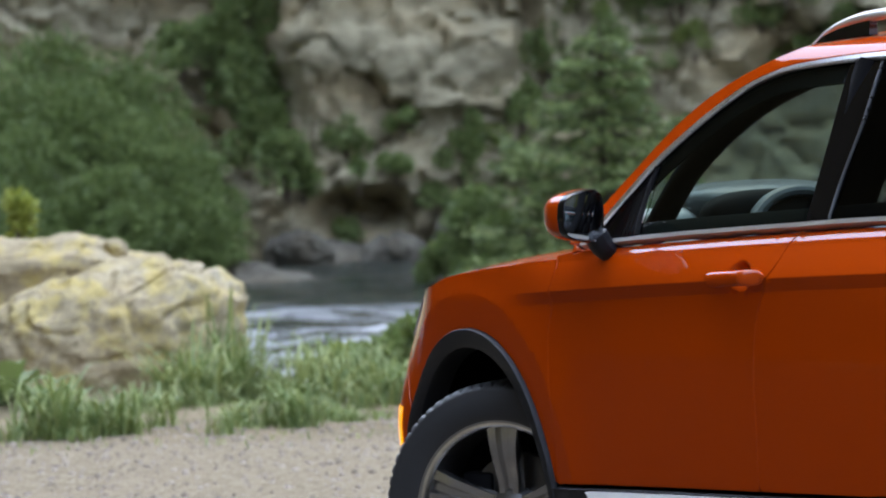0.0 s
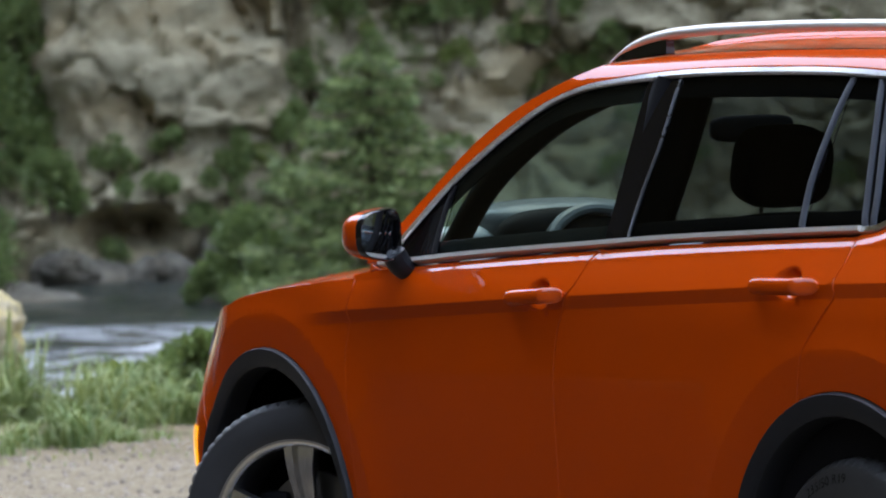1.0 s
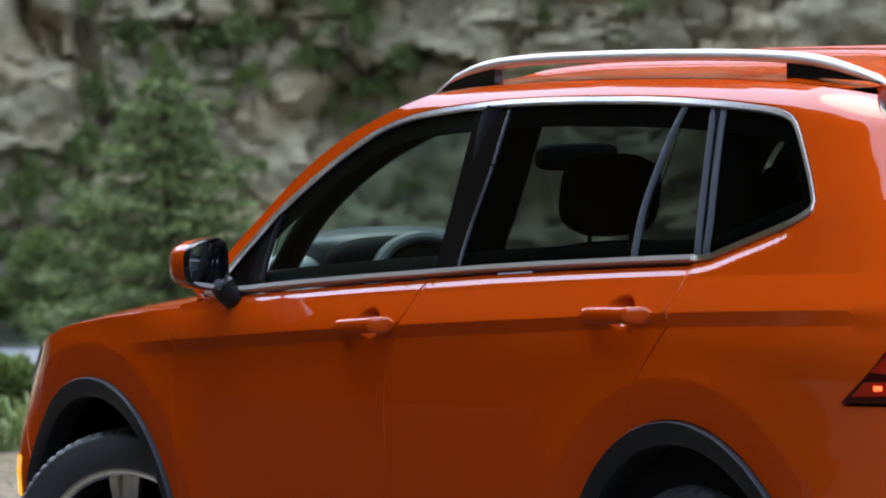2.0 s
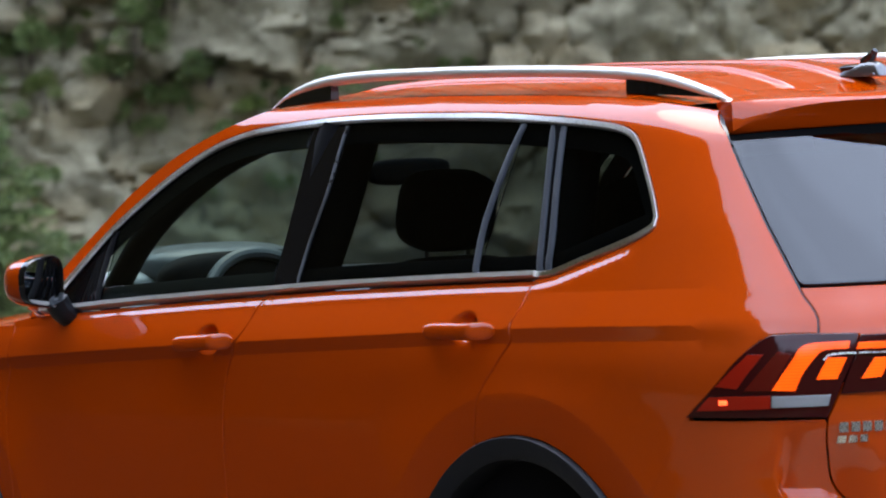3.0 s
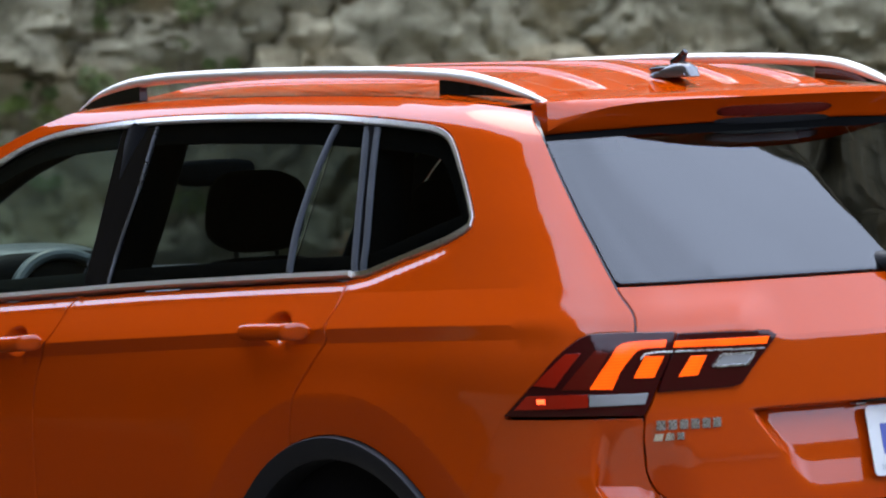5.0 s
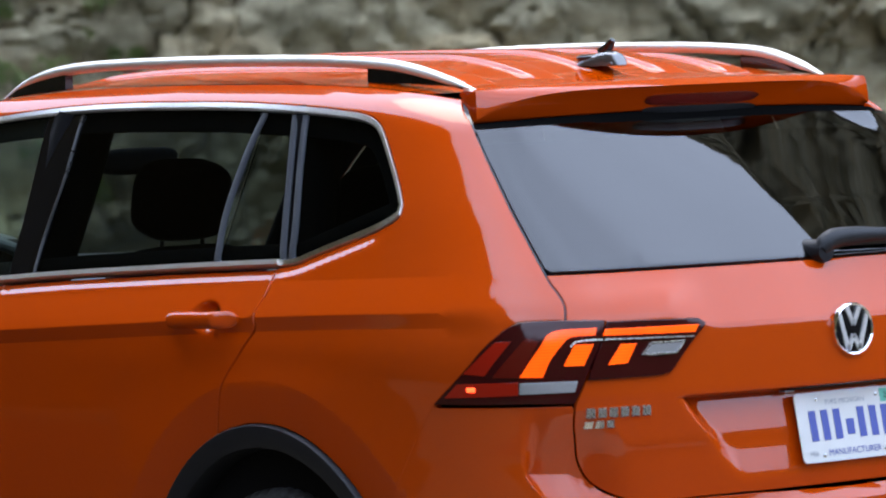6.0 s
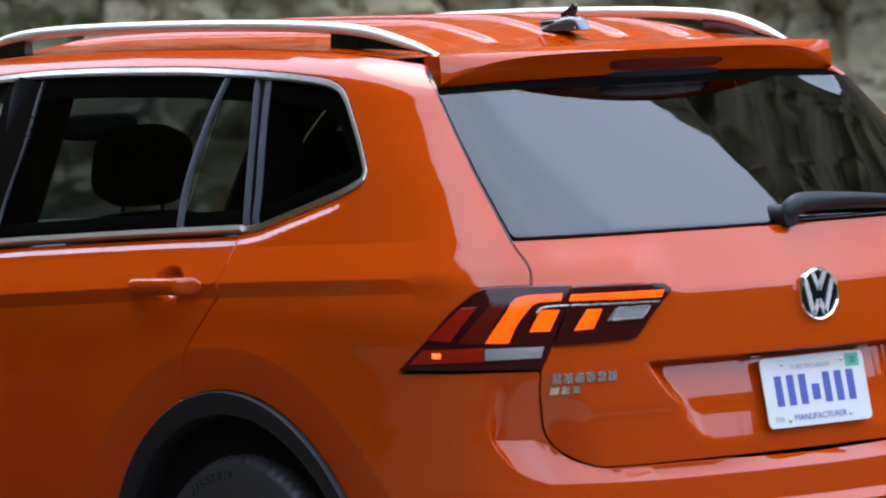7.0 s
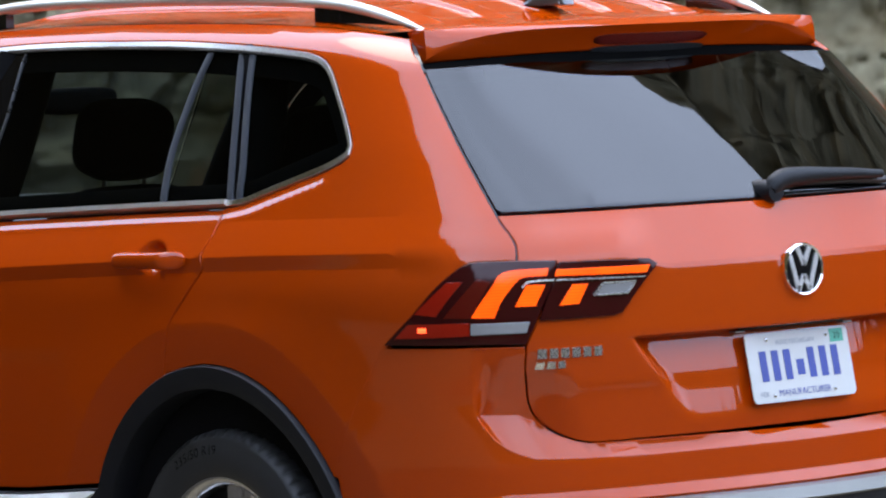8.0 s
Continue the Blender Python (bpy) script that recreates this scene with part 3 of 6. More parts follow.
car = thing("car", "orange metallic five-door sport utility car on gravel, front wheels turned", "car")
dlo_top, belt = glide(DLO_TOP), glide(BELT)
DLO = tidy(list(dlo_top) + list(belt)[1:-1])
sill_z = lambda a: float(np.interp(a, [p[0] for p in SILL], [p[1] for p in SILL]))
roof_edge = spline([-1.345, -1.1, -0.6, 0.0, 0.3, 0.576], [1.597, 1.613, 1.617, 1.602, 1.585, 1.562])

# panels of the side
front_gap, door_gap, rear_gap = glide(FRONT_GAP), glide(DOOR_GAP), glide(REAR_GAP)
belt_low = [(a, z - 0.005) for a, z in belt]
front_door_line = [p for p in belt_low if -2.2 < p[0] < -1.05][::-1] + door_gap + [(a, sill_z(a)) for a in np.linspace(-1.2, -2.25, 20)] + front_gap[::-1]
both("front_door", skin(dented, front_door_line, side_rows, extra=np.concatenate([ring(AXLE_F, 0, 1.2), hollow(HANDLE_F)])), PAINT, car)
rear_arch_door = arch(AXLE_R, 0.474, 0.500, 153, 108, 24)
rear_door_line = [p for p in belt_low if -1.03 < p[0] < 0.03][::-1] + rear_gap + rear_arch_door[::-1] + [(a, sill_z(a)) for a in np.linspace(-0.37, -1.18, 20)] + door_gap[::-1]
both("rear_door", skin(dented, rear_door_line, side_rows, extra=np.concatenate([ring(AXLE_R, 1.6, 2.9), hollow(HANDLE_R)])), PAINT, car)
top_line = glide(SILHOUETTE) + [(a, float(roof_edge(a))) for a in np.linspace(-1.30, 0.57, 70)]
lamp_outer, lamp_seam = glide(LAMP_OUTER), glide(LAMP_SEAM)
hatch_gap = glide(HATCH_GAP)
seam = [(0.628, 0.918), (0.575, 0.83), (0.515, 0.72), (0.478, 0.63)]
quarter_line = (top_line + hatch_gap + lamp_outer[::-1][6:] + seam + arch(AXLE_R, 0.474, 0.500, 33, 106, 34)
                + rear_gap[::-1] + [p for p in dlo_top][::-1])
both("body_side_frame", skin(body, quarter_line, quarter_rows, gap=0.0018, extra=ring(AXLE_R, -0.2, 1.75)), PAINT, car,
     "one pressing of quarter panel, roof frame and windscreen pillar")
hood_line = glide(HOOD_LINE)
fender_line = ([(-2.19, 1.103), (-2.135, 1.085)] + front_gap + [(-2.30, 0.47)] + arch(AXLE_F, 0.474, 0.498, 13, 152, 50)
               + [(-3.235, 0.70), (-3.30, 0.86), (-3.22, 0.93), (-3.10, 0.96)] + hood_line[::-1][1:-8])
both("front_fender", skin(body, fender_line, side_rows, extra=ring(AXLE_F, -0.2, 3.3)), PAINT, car)
nose_line = arch(AXLE_F, 0.474, 0.498, 180, 152, 12) + [(-3.235, 0.69), (-3.30, 0.80), (-3.6, 0.80), (A_NOSE, 0.80), (A_NOSE, 0.40), (-3.25, 0.36)]
both("front_bumper_half", skin(body, nose_line, side_rows, gap=0.001), PAINT, car)
lamp_front = [(-3.31, 0.815), (-3.31, 0.86), (-3.24, 0.925), (-3.50, 0.925), (-3.75, 0.90), (-3.8, 0.815)]
both("headlamp", skin(body, lamp_front, side_rows, gap=0.001, lift=0.004), LAMP_WHITE, car, "clear headlamp glass round the front corner")
both("side_marker", skin(body, [(-3.262, 0.622), (-3.345, 0.625), (-3.350, 0.505), (-3.285, 0.505)], side_rows, step=0.02, gap=0, lift=0.003), AMBER, car, "lit amber marker lamp ahead of the wheel arch")

# arches, sills and other dark plastic
for ax, name in ((AXLE_R, "rear"), (AXLE_F, "front")):
    outer, inner = arch(ax, 0.476, 0.501, -16, 196, 90), arch(ax, 0.424, 0.446, -16, 196, 90)
    rows_ = []
    for k, (s, up) in enumerate(((1.0, -0.006), (0.985, 0.009), (0.93, 0.014), (0.30, 0.012), (0.06, 0.006), (0.0, -0.004), (0.0, -0.06))):
        q = np.array(inner) + (np.array(outer) - np.array(inner)) * s
        P = body(q[:, 0], np.clip(q[:, 1], 0.21, 2))
        P[:, 1] -= up
        rows_.append(P)
    both("wheel_arch_cladding", sheet(np.stack(rows_, 1)), CLADDING, car, "grained black plastic arch trim")
    an = np.radians(np.linspace(-25, 205, 50))
    prof = [(0.45, -0.86), (0.455, -0.72), (0.45, -0.56), (0.05, -0.54)]
    P = np.stack([np.stack([ax + r * np.cos(an), np.full_like(an, y), 0.36 + r * np.sin(an)], -1) for r, y in prof], 1)
    both("wheel_housing", sheet(P), LINER, car)
sill_top = [(a, sill_z(a) - 0.006) for a in np.linspace(-2.33, -0.36, 60)]
sill_line = sill_top + [(-0.40, 0.36), (-0.44, 0.29), (-2.30, 0.27), (-2.33, 0.33)]
both("sill_cladding", skin(body, sill_line, side_rows, lift=0.012, flange=0.03), CLADDING, car, "grained black plastic sill trim")
sa = np.linspace(-2.13, -0.37, 60)
sz = np.array([sill_z(a) for a in sa])
tip = smooth(-2.13, -2.05, sa) * smooth(-0.37, -0.42, sa)
both("sill_strip", sheet(np.stack([body(sa, sz - dz * tip - 0.012) - np.stack([0 * sa, 0.008 + up * tip, 0 * sa], -1) for dz, up in ((0.0, 0.0), (0.002, 0.006), (0.022, 0.022), (0.025, 0.019), (0.027, 0.0))], 1)), ANODISED, car, "satin silver strip on the sill")

# side windows, from the front tip to the quarter pane
def along(line):
    z = [p[1] for p in line][::-1]
    a = [p[0] for p in line][::-1]
    return lambda v: float(np.interp(v, z, a))


def pane_line(left, right):
    ins = shrunk(DLO, 0.012)
    top = [p for p in dense(ins, 0.012)]
    keep = [p for p in top if (left is None or p[0] > left(p[1])) and (right is None or p[0] < right(p[1]))]
    mid = (left(1.3) if left else -2.0) * 0.5 + (right(1.3) if right else 0.4) * 0.5
    keep.sort(key=lambda p: math.atan2(p[1] - 1.33, p[0] - mid))
    return keep


for name, lft, rgt, mat_, lab in (
        ("sail_pane", None, along(SAIL_BAR), PILLAR, "black mirror foot panel"),
        ("front_door_glass", along(SAIL_BAR), along(B_FRONT), GLASS_CLEAR, "lightly tinted front side window"),
        ("centre_pillar_panel", along(B_FRONT), along(B_TRIM), PILLAR, "gloss black centre pillar panel"),
        ("rear_door_glass", along(B_TRIM), along(REAR_BAR), GLASS_DARK, "dark privacy window"),
        ("rear_fixed_glass", along(REAR_BAR), along(C_TRIM), GLASS_DARK, "dark narrow fixed pane"),
        ("quarter_glass", along(C_TRIM_B), None, GLASS_DARK, "dark quarter window")):
    for ob in both(name, skin(body, pane_line(lft, rgt), side_rows, step=0.04, gap=0.0, flange=0.006, lift=-0.010), mat_, car, lab):
        ob.visible_shadow = mat_ is PILLAR
both("window_surround", band(body, DLO, 0.014, 0.003, 0.010, closed=True, shift=0.007), CHROME, car, "bright chrome line round the side windows")
both("belt_strip", band(body, [p for p in belt], 0.014, 0.012, 0.026, shift=-0.008), ANODISED, car, "chrome strip on the belt line")
for line, w, mat_, lab in ((B_TRIM, 0.0045, RIM, "thin bright edge of the centre pillar"), (REAR_BAR, 0.020, TRIM_GREY, "dark grey window bar"), (C_TRIM, 0.020, TRIM_GREY, "dark grey pillar seal"),
                           (C_TRIM_B, 0.020, TRIM_GREY, "dark grey pillar seal"), (SAIL_BAR, 0.022, CABIN, "dark grey front window bar")):
    both("window_bar", band(body, glide(line), w, -0.004, 0.006), mat_, car, lab)

# door handles
def handle(a0, a1, z):
    x = np.linspace(0, 1, 41)
    a = a0 + (a1 - a0) * x
    P = body(a, np.interp(a, [a0, a1], z))
    run = smooth(0, 0.20, x) * smooth(1.0, 0.82, x)
    out = 0.002 + 0.036 * run
    h = 0.006 + 0.013 * np.sqrt(smooth(0, 0.30, x) * smooth(1.0, 0.93, x))
    t = 0.004 + 0.009 * run
    an = np.arange(16) / 16 * 2 * math.pi
    c, s = np.cos(an), np.sign(np.sin(an)) * np.abs(np.sin(an)) ** 0.85
    G = np.stack([np.broadcast_to(P[:, :1], (41, 16)), P[:, 1:2] - out[:, None] - t[:, None] * c, P[:, 2:] + h[:, None] * s], -1)
    v, f = sheet(G, close_v=True)
    return v, f + [tuple(range(16)), tuple(40 * 16 + i for i in range(16))[::-1]]


for (a0, z0), (a1, z1) in (HANDLE_F, HANDLE_R):
    both("door_handle", handle(a0 + 0.008, a1 + 0.008, (z0 - 0.002, z1 - 0.002)), PAINT, car)

# roof and rails
rx = np.concatenate([np.linspace(-1.40, -0.6, 30), np.linspace(-0.57, 0.43, 44)])
BEADS = (-0.66, -0.33, 0.0, 0.33, 0.66)
bead_knots = [c + g * k for c in BEADS for g in (-1, 1) for k in (0.046, 0.050, 0.054, 0.058, 0.062, 0.066, 0.070)]
s = np.array(sorted([v for v in np.linspace(-1, 1, 41) if min(abs(abs(v - c) - 0.058) for c in BEADS) > 0.014] + bead_knots))
P = np.zeros((len(rx), len(s), 3))
bead = sum(0.009 * (1 - smooth(0.048, 0.068, np.abs(s - c))) for c in BEADS)
for i, x in enumerate(rx):
    z = float(np.interp(x, [-1.435, -1.345], [1.575, 1.597])) if x < -1.345 else float(roof_edge(x))
    e = body(x, z - 0.002)
    crown = 0.044 + 0.01 * smooth(-1.4, -0.8, x) - 0.044 * smooth(-0.1, 0.42, x)
    P[i, :, 0] = e[0] - 0.10 * (1 - s**2) * smooth(-0.9, -1.4, x) + 0.05 * (1 - s**2) * smooth(0.2, 0.42, x)
    P[i, :, 1] = s * abs(e[1])
    P[i, :, 2] = e[2] + crown * (1 - np.abs(s) ** 2.3) + bead * smooth(-1.25, -1.1, x) * smooth(0.31, 0.22, x)
part("roof_skin", sheet(P), PAINT, car, "orange roof with five pressed beads")
part("roof_lining", (sheet(P - np.array([0, 0, 0.035]))[0], [q[::-1] for q in sheet(P)[1]]), CABIN, car)
RAIL = [(-1.40, -0.606, 1.606), (-1.30, -0.604, 1.643), (-1.16, -0.602, 1.668), (-0.96, -0.600, 1.678), (-0.61, -0.598, 1.678), (-0.29, -0.585, 1.672),
        (-0.09, -0.572, 1.665), (0.085, -0.558, 1.6535), (0.18, -0.548, 1.640), (0.255, -0.538, 1.622), (0.33, -0.528, 1.600), (0.385, -0.520, 1.582)]
rail = np.array(glide(RAIL, 0.03))
rail[:, 2] -= 0.010
rr = np.interp(np.linspace(0, 1, len(rail)), [0, 0.06, 0.12, 0.9, 0.96, 1], [0.006, 0.014, 0.018, 0.018, 0.015, 0.006])
left_rail, right_rail = both("roof_rail", tube(rail, rr, 14, 0.75), ANODISED, car, "satin silver roof rail")
for ob, sg in ((left_rail, 1), (right_rail, -1)):
    for x0, x1 in ((-1.38, -1.12), (0.05, 0.345)):
        xs = np.linspace(x0, x1, 14)
        top = np.stack([np.interp(xs, rail[:, 0], rail[:, k]) for k in range(3)], -1)
        low = top.copy()
        low[:, 2] = np.array([float(roof_edge(max(x, -1.345))) for x in xs]) + 0.004
        G = np.stack([low + (0, -0.012, 0), top + (0, -0.010, -0.004), top + (0, 0.010, -0.004), low + (0, 0.012, 0)], 1)
        G[..., 1] *= sg
        v, f = sheet(G, close_v=True)
        part("rail_foot", (v, f + [(0, 1, 2, 3), tuple(13 * 4 + i for i in (3, 2, 1, 0))]), BLACK_GLOSS, ob, "gloss black rail foot")

# aerial
fin = [(0.117, 0.030, 0.0), (0.15, 0.036, 0.018), (0.185, 0.034, 0.030), (0.22, 0.028, 0.034), (0.25, 0.020, 0.026), (0.262, 0.012, 0.0)]
G = np.array([[(x, w * math.cos(t), 1.622 + max(0.0, h) * math.sin(t) ** 0.7) for t in np.linspace(0, math.pi, 13)] for x, w, h in np.array(glide(fin, 0.008))])
aerial = part("aerial", sheet(G), RIM, car, "silver and black fin aerial on the roof")
part("aerial_skirt", block((0.11, 0.050, 0.010), (0.195, 0, 1.625), 0.004), RIM, aerial)
part("aerial_flash", cushion((0.080, 0.066, 0.020), (0.158, 0, 1.640), 2.6), BLACK_GLOSS, aerial, "black flash on the aerial's nose")
mast = np.array([(0.195, 0, 1.650), (0.215, 0, 1.665), (0.230, 0, 1.680)])
part("aerial_fin", tube(np.array(glide(mast.tolist(), 0.004)), np.linspace(0.017, 0.007, len(glide(mast.tolist(), 0.004))), 8, 1.0, (0, 1, 0)), BLACK_GLOSS, aerial)

# tailgate, bumper, lamps
gate_side = glide(GATE_SIDE)
glass_z = 1.186
half_gate = [p for p in hatch_gap if p[1] < glass_z] + [(0.930, 1.084)] + lamp_seam[0:] + gate_side[1:]
mirror_a = lambda line: [(2 * A_TAIL - a, z) for a, z in line][::-1]
gate_line = half_gate + [(A_TAIL, 0.697)] + mirror_a(half_gate)
part("tailgate", skin(hull, gate_line, tail_rows, step=0.022, gap=0.0025), PAINT, car)
half_glass = [p for p in hatch_gap if 1.195 < p[1] < 1.505]
glass_line = [(a + 0.006, z) for a, z in half_glass] + [(0.905, 1.188), (A_TAIL, 1.187)] + mirror_a([(a + 0.006, z) for a, z in half_glass] + [(0.905, 1.188)]) + [(A_TAIL, 1.506)]
part("rear_window", skin(hull, glass_line, tail_rows, step=0.03, gap=0, flange=0.006, lift=0.001), GLASS_REAR, car, "dark rear window that mirrors the sky")
part("rear_window_seal", band(hull, [(a, z) for a, z in hatch_gap], 0.011, -0.004, 0.01), BLACK_GLOSS, car)
part("tailgate_lining", skin(hull, gate_line, tail_rows, step=0.06, gap=-0.002, lift=-0.065, flange=0.004), CABIN, car)
# black sheet added behind the glass in place of the shaded cabin
part("rear_window_blackout", skin(hull, glass_line, tail_rows, step=0.06, gap=0.0, flange=0.004, lift=-0.05), LINER, car)
bump_half = seam[::-1] + [(0.635, 0.912), (0.75, 0.911), (0.85, 0.911), (0.934, 0.9105)] + gate_side[1:]
bump_low = [(0.484, 0.585), (0.60, 0.578)]
bumper_line = bump_low[:1] + bump_half + [(A_TAIL, 0.692)] + mirror_a(bump_half) + mirror_a(bump_low) + [(A_TAIL, 0.578)] + bump_low[1:]
part("rear_bumper", skin(hull, bumper_line, tail_rows, step=0.018, gap=0.0006, bevel=0.001, extra=step_knots()), PAINT, car)
both("bumper_joint", band(hull, glide([(0.634, 0.925), (0.628, 0.918)] + seam[1:], 0.02), 0.010, -0.0012, 0.004), PAINT, car)
lower = [(0.50, 0.576), (A_TAIL, 0.576), (2 * A_TAIL - 0.50, 0.576), (2 * A_TAIL - 0.50, 0.33), (A_TAIL, 0.29), (0.50, 0.33)]
part("lower_bumper", skin(hull, lower, tail_rows, step=0.04, gap=0.001, lift=-0.004), CLADDING, car, "black plastic lower bumper")
strip = [(a, 0.556) for a in np.linspace(0.56, 2 * A_TAIL - 0.56, 110)]
part("bumper_strip", band(hull, strip, 0.034, 0.012, 0.02), STRIP, car, "satin silver strip on the bumper")
outer_lamp = lamp_outer + lamp_seam + [(0.85, 0.9165)]
inner_lamp = glide(LAMP_INNER_TOP) + glide(LAMP_INNER_LOW)[1:] + [(0.998, 1.041)]
lamp_rows = lambda a: np.arange(0.9, 1.1, 0.012)
both_sides = []
for name, line in (("tail_lamp", outer_lamp), ("tailgate_lamp", inner_lamp)):
    both_sides.append(both(name, skin(hull, line, lamp_rows, step=0.014, gap=0.0012, lift=0.009, flange=0.02), LAMP_DARK, car, "smoked red lamp with lit orange elements"))
def lens(lamp, name, line, mat_, label="", lift=0.0115, smooth_line=False):
    d = skin(hull, glide(line, 0.006, True) if smooth_line else line, lambda a: np.arange(0.9, 1.1, 0.008), step=0.008, gap=0.0, bevel=0.0008, flange=0.003, lift=lift)
    part(name, d, mat_, both_sides[lamp][0], label)
    part(name, flipped(d), mat_, both_sides[lamp][1], label)


lens(0, "lit_hook", glide(LIT_HOOK[:5], 0.006) + glide(LIT_HOOK[5:], 0.006), LIT, "glowing orange hook-shaped element")
lens(0, "lit_block", LIT_BLOCK, LIT)
lens(1, "lit_block", LIT_BLOCK_IN, LIT)
lens(1, "lit_bar", LIT_BAR, LIT, "glowing orange bar")
lens(0, "red_pane", RED_FRONT, LAMP_RED)
lens(0, "red_pane", RED_MID, LAMP_DIM)
lens(0, "red_strip", RED_LOW, LAMP_RED)
lens(0, "diode", LED, LED_GLOW, "glowing red diode", 0.0135)
lens(0, "clear_strip", WHITE_LOW, LAMP_WHITE, "clear ribbed strip")
lens(1, "reverse_lens", REVERSE, LAMP_WHITE, "clear reversing lamp")
for lamp, line in ((0, SILVER_LINE), (1, SILVER_LINE_IN), (1, REVERSE + REVERSE[:1])):
    d = band(hull, glide(line, 0.01) if len(line) == 4 else dense(np.array(line), 0.01)[:-1], 0.0045, 0.014, 0.004)
    part("silver_line", d, SATIN, both_sides[lamp][0])
    part("silver_line", flipped(d), SATIN, both_sides[lamp][1])

# rear spoiler: crest, rounded ridge, face that leans in, dark underside down to the glass
ys = np.linspace(-1, 1, 101)
ym = np.abs(ys)
ridge_x, ridge_z = 0.556 - 0.102 * ym**2, 1.572 - 0.0513 * ym**5.5
crest_z = 1.591 - 0.012 * ym**2
reach = 1 - ym**3
rows_ = [(ridge_x - 0.11 - 0.09 * reach, 0.584 - 0.040, crest_z - 0.008), (ridge_x - 0.06 - 0.056 * reach, 0.584 - 0.014, crest_z)]
for back, up in ((0.62, 0.93), (0.34, 0.74), (0.15, 0.44), (0.05, 0.18), (0.0, 0.0), (0.05, -0.14)):
    rows_.append((ridge_x - (0.012 + 0.075 * reach) * back, 0.584 - 0.006 * back, ridge_z + (crest_z - ridge_z) * up))
rows_ += [(ridge_x - 0.028 + 0.016 * ym**4, 0.583, 1.5235 - 0.014 * ym**2), (ridge_x - 0.031 + 0.016 * ym**4, 0.582, 1.5200 - 0.014 * ym**2), (ridge_x - 0.036 + 0.016 * ym**4, 0.580, 1.5185 - 0.014 * ym**2)]
G = np.stack([np.stack([x, ys * w, z + 0 * ys], -1) for x, w, z in rows_], 1)
n = G.shape[1]
v, f = sheet(G)
spoiler = part("roof_spoiler", (v, [q[::-1] for q in f] + [tuple(range(n)), tuple(100 * n + i for i in range(n))[::-1]]), PAINT, car)
# sheet down to the glass, coloured black for the shade under the spoiler
glass_top = hull(A_TAIL + np.sign(ys) * (A_TAIL - 0.760) * ym**1.02, 1.4975 - 0.012 * ym**1.3)
G = np.stack([G[:, -1] + np.array([0, 0, 0.0005]), 0.6 * G[:, -1] + 0.4 * glass_top + np.array([0, 0, 0.004]), glass_top + np.array([0.002, 0, -0.001]), glass_top + np.array([-0.02, 0, 0.0])], 1)
part("spoiler_underside_shade", (sheet(G)[0], [q[::-1] for q in sheet(G)[1]]), LINER, spoiler, "underside of the spoiler with its shade put in as black")
by = np.linspace(-0.168, 0.168, 41)
bx = np.interp(by / 0.584, ys, ridge_x)
tall = np.sqrt(np.clip(1 - (np.abs(by) / 0.170) ** 8, 0.01, 1))
for name, z0, z1, mat_, lab in (("brake_bar", 1.5275, 1.5525, STOP, "dark red high brake lamp"), ("brake_bar_shroud", 1.505, 1.5265, CLADDING, "black shroud under the brake lamp")):
    mid, half = (z0 + z1) / 2, (z1 - z0) / 2
    lean = lambda z: 0.028 * (1.572 - z) / 0.0485
    G = np.stack([np.stack([bx - lean(mid + q * half) + up, by, mid + q * half * tall], -1) for q, up in ((1.0, -0.004), (0.92, 0.0025), (0.0, 0.004), (-0.92, 0.0025), (-1.0, -0.004))], 1)
    part(name, (sheet(G)[0], [q[::-1] for q in sheet(G)[1]]), mat_, spoiler, lab)

# badge, lettering shapes, plate, wiper
logo_m = Matrix.Translation((float(hull(A_TAIL, 1.031)[0]) + 0.004, 0, 1.031)) @ Matrix.Rotation(radians(-90), 4, "Z")
emblem = part("emblem", moved((lathe([(0.0, 0.001), (0.0505, 0.001), (0.0515, 0.006), (0.055, 0.009), (0.0575, 0.005), (0.0575, -0.006)], 48)[0] * np.array([1, -1, 1]),
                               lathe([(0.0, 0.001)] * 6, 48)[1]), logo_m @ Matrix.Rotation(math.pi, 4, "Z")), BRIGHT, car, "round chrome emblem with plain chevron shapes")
part("emblem_field", moved(lathe([(0.0, 0.0025), (0.0495, 0.0025), (0.0495, 0.0)], 40), logo_m), BLACK_GLOSS, emblem)
def bar_2d(pts, width, x):
    p0, p1 = np.array(pts[0]), np.array(pts[1])
    t = (p1 - p0) / np.linalg.norm(p1 - p0)
    n = np.array([-t[1], t[0]]) * width / 2
    c = [p0 + n, p0 - n, p1 - n, p1 + n]
    v = [(x, q[0], q[1]) for q in c] + [(x + 0.004, q[0] * 0.99, q[1]) for q in c]
    return np.array(v), [(0, 1, 2, 3)[::-1], (4, 5, 6, 7), (0, 1, 5, 4), (1, 2, 6, 5), (2, 3, 7, 6), (3, 0, 4, 7)]


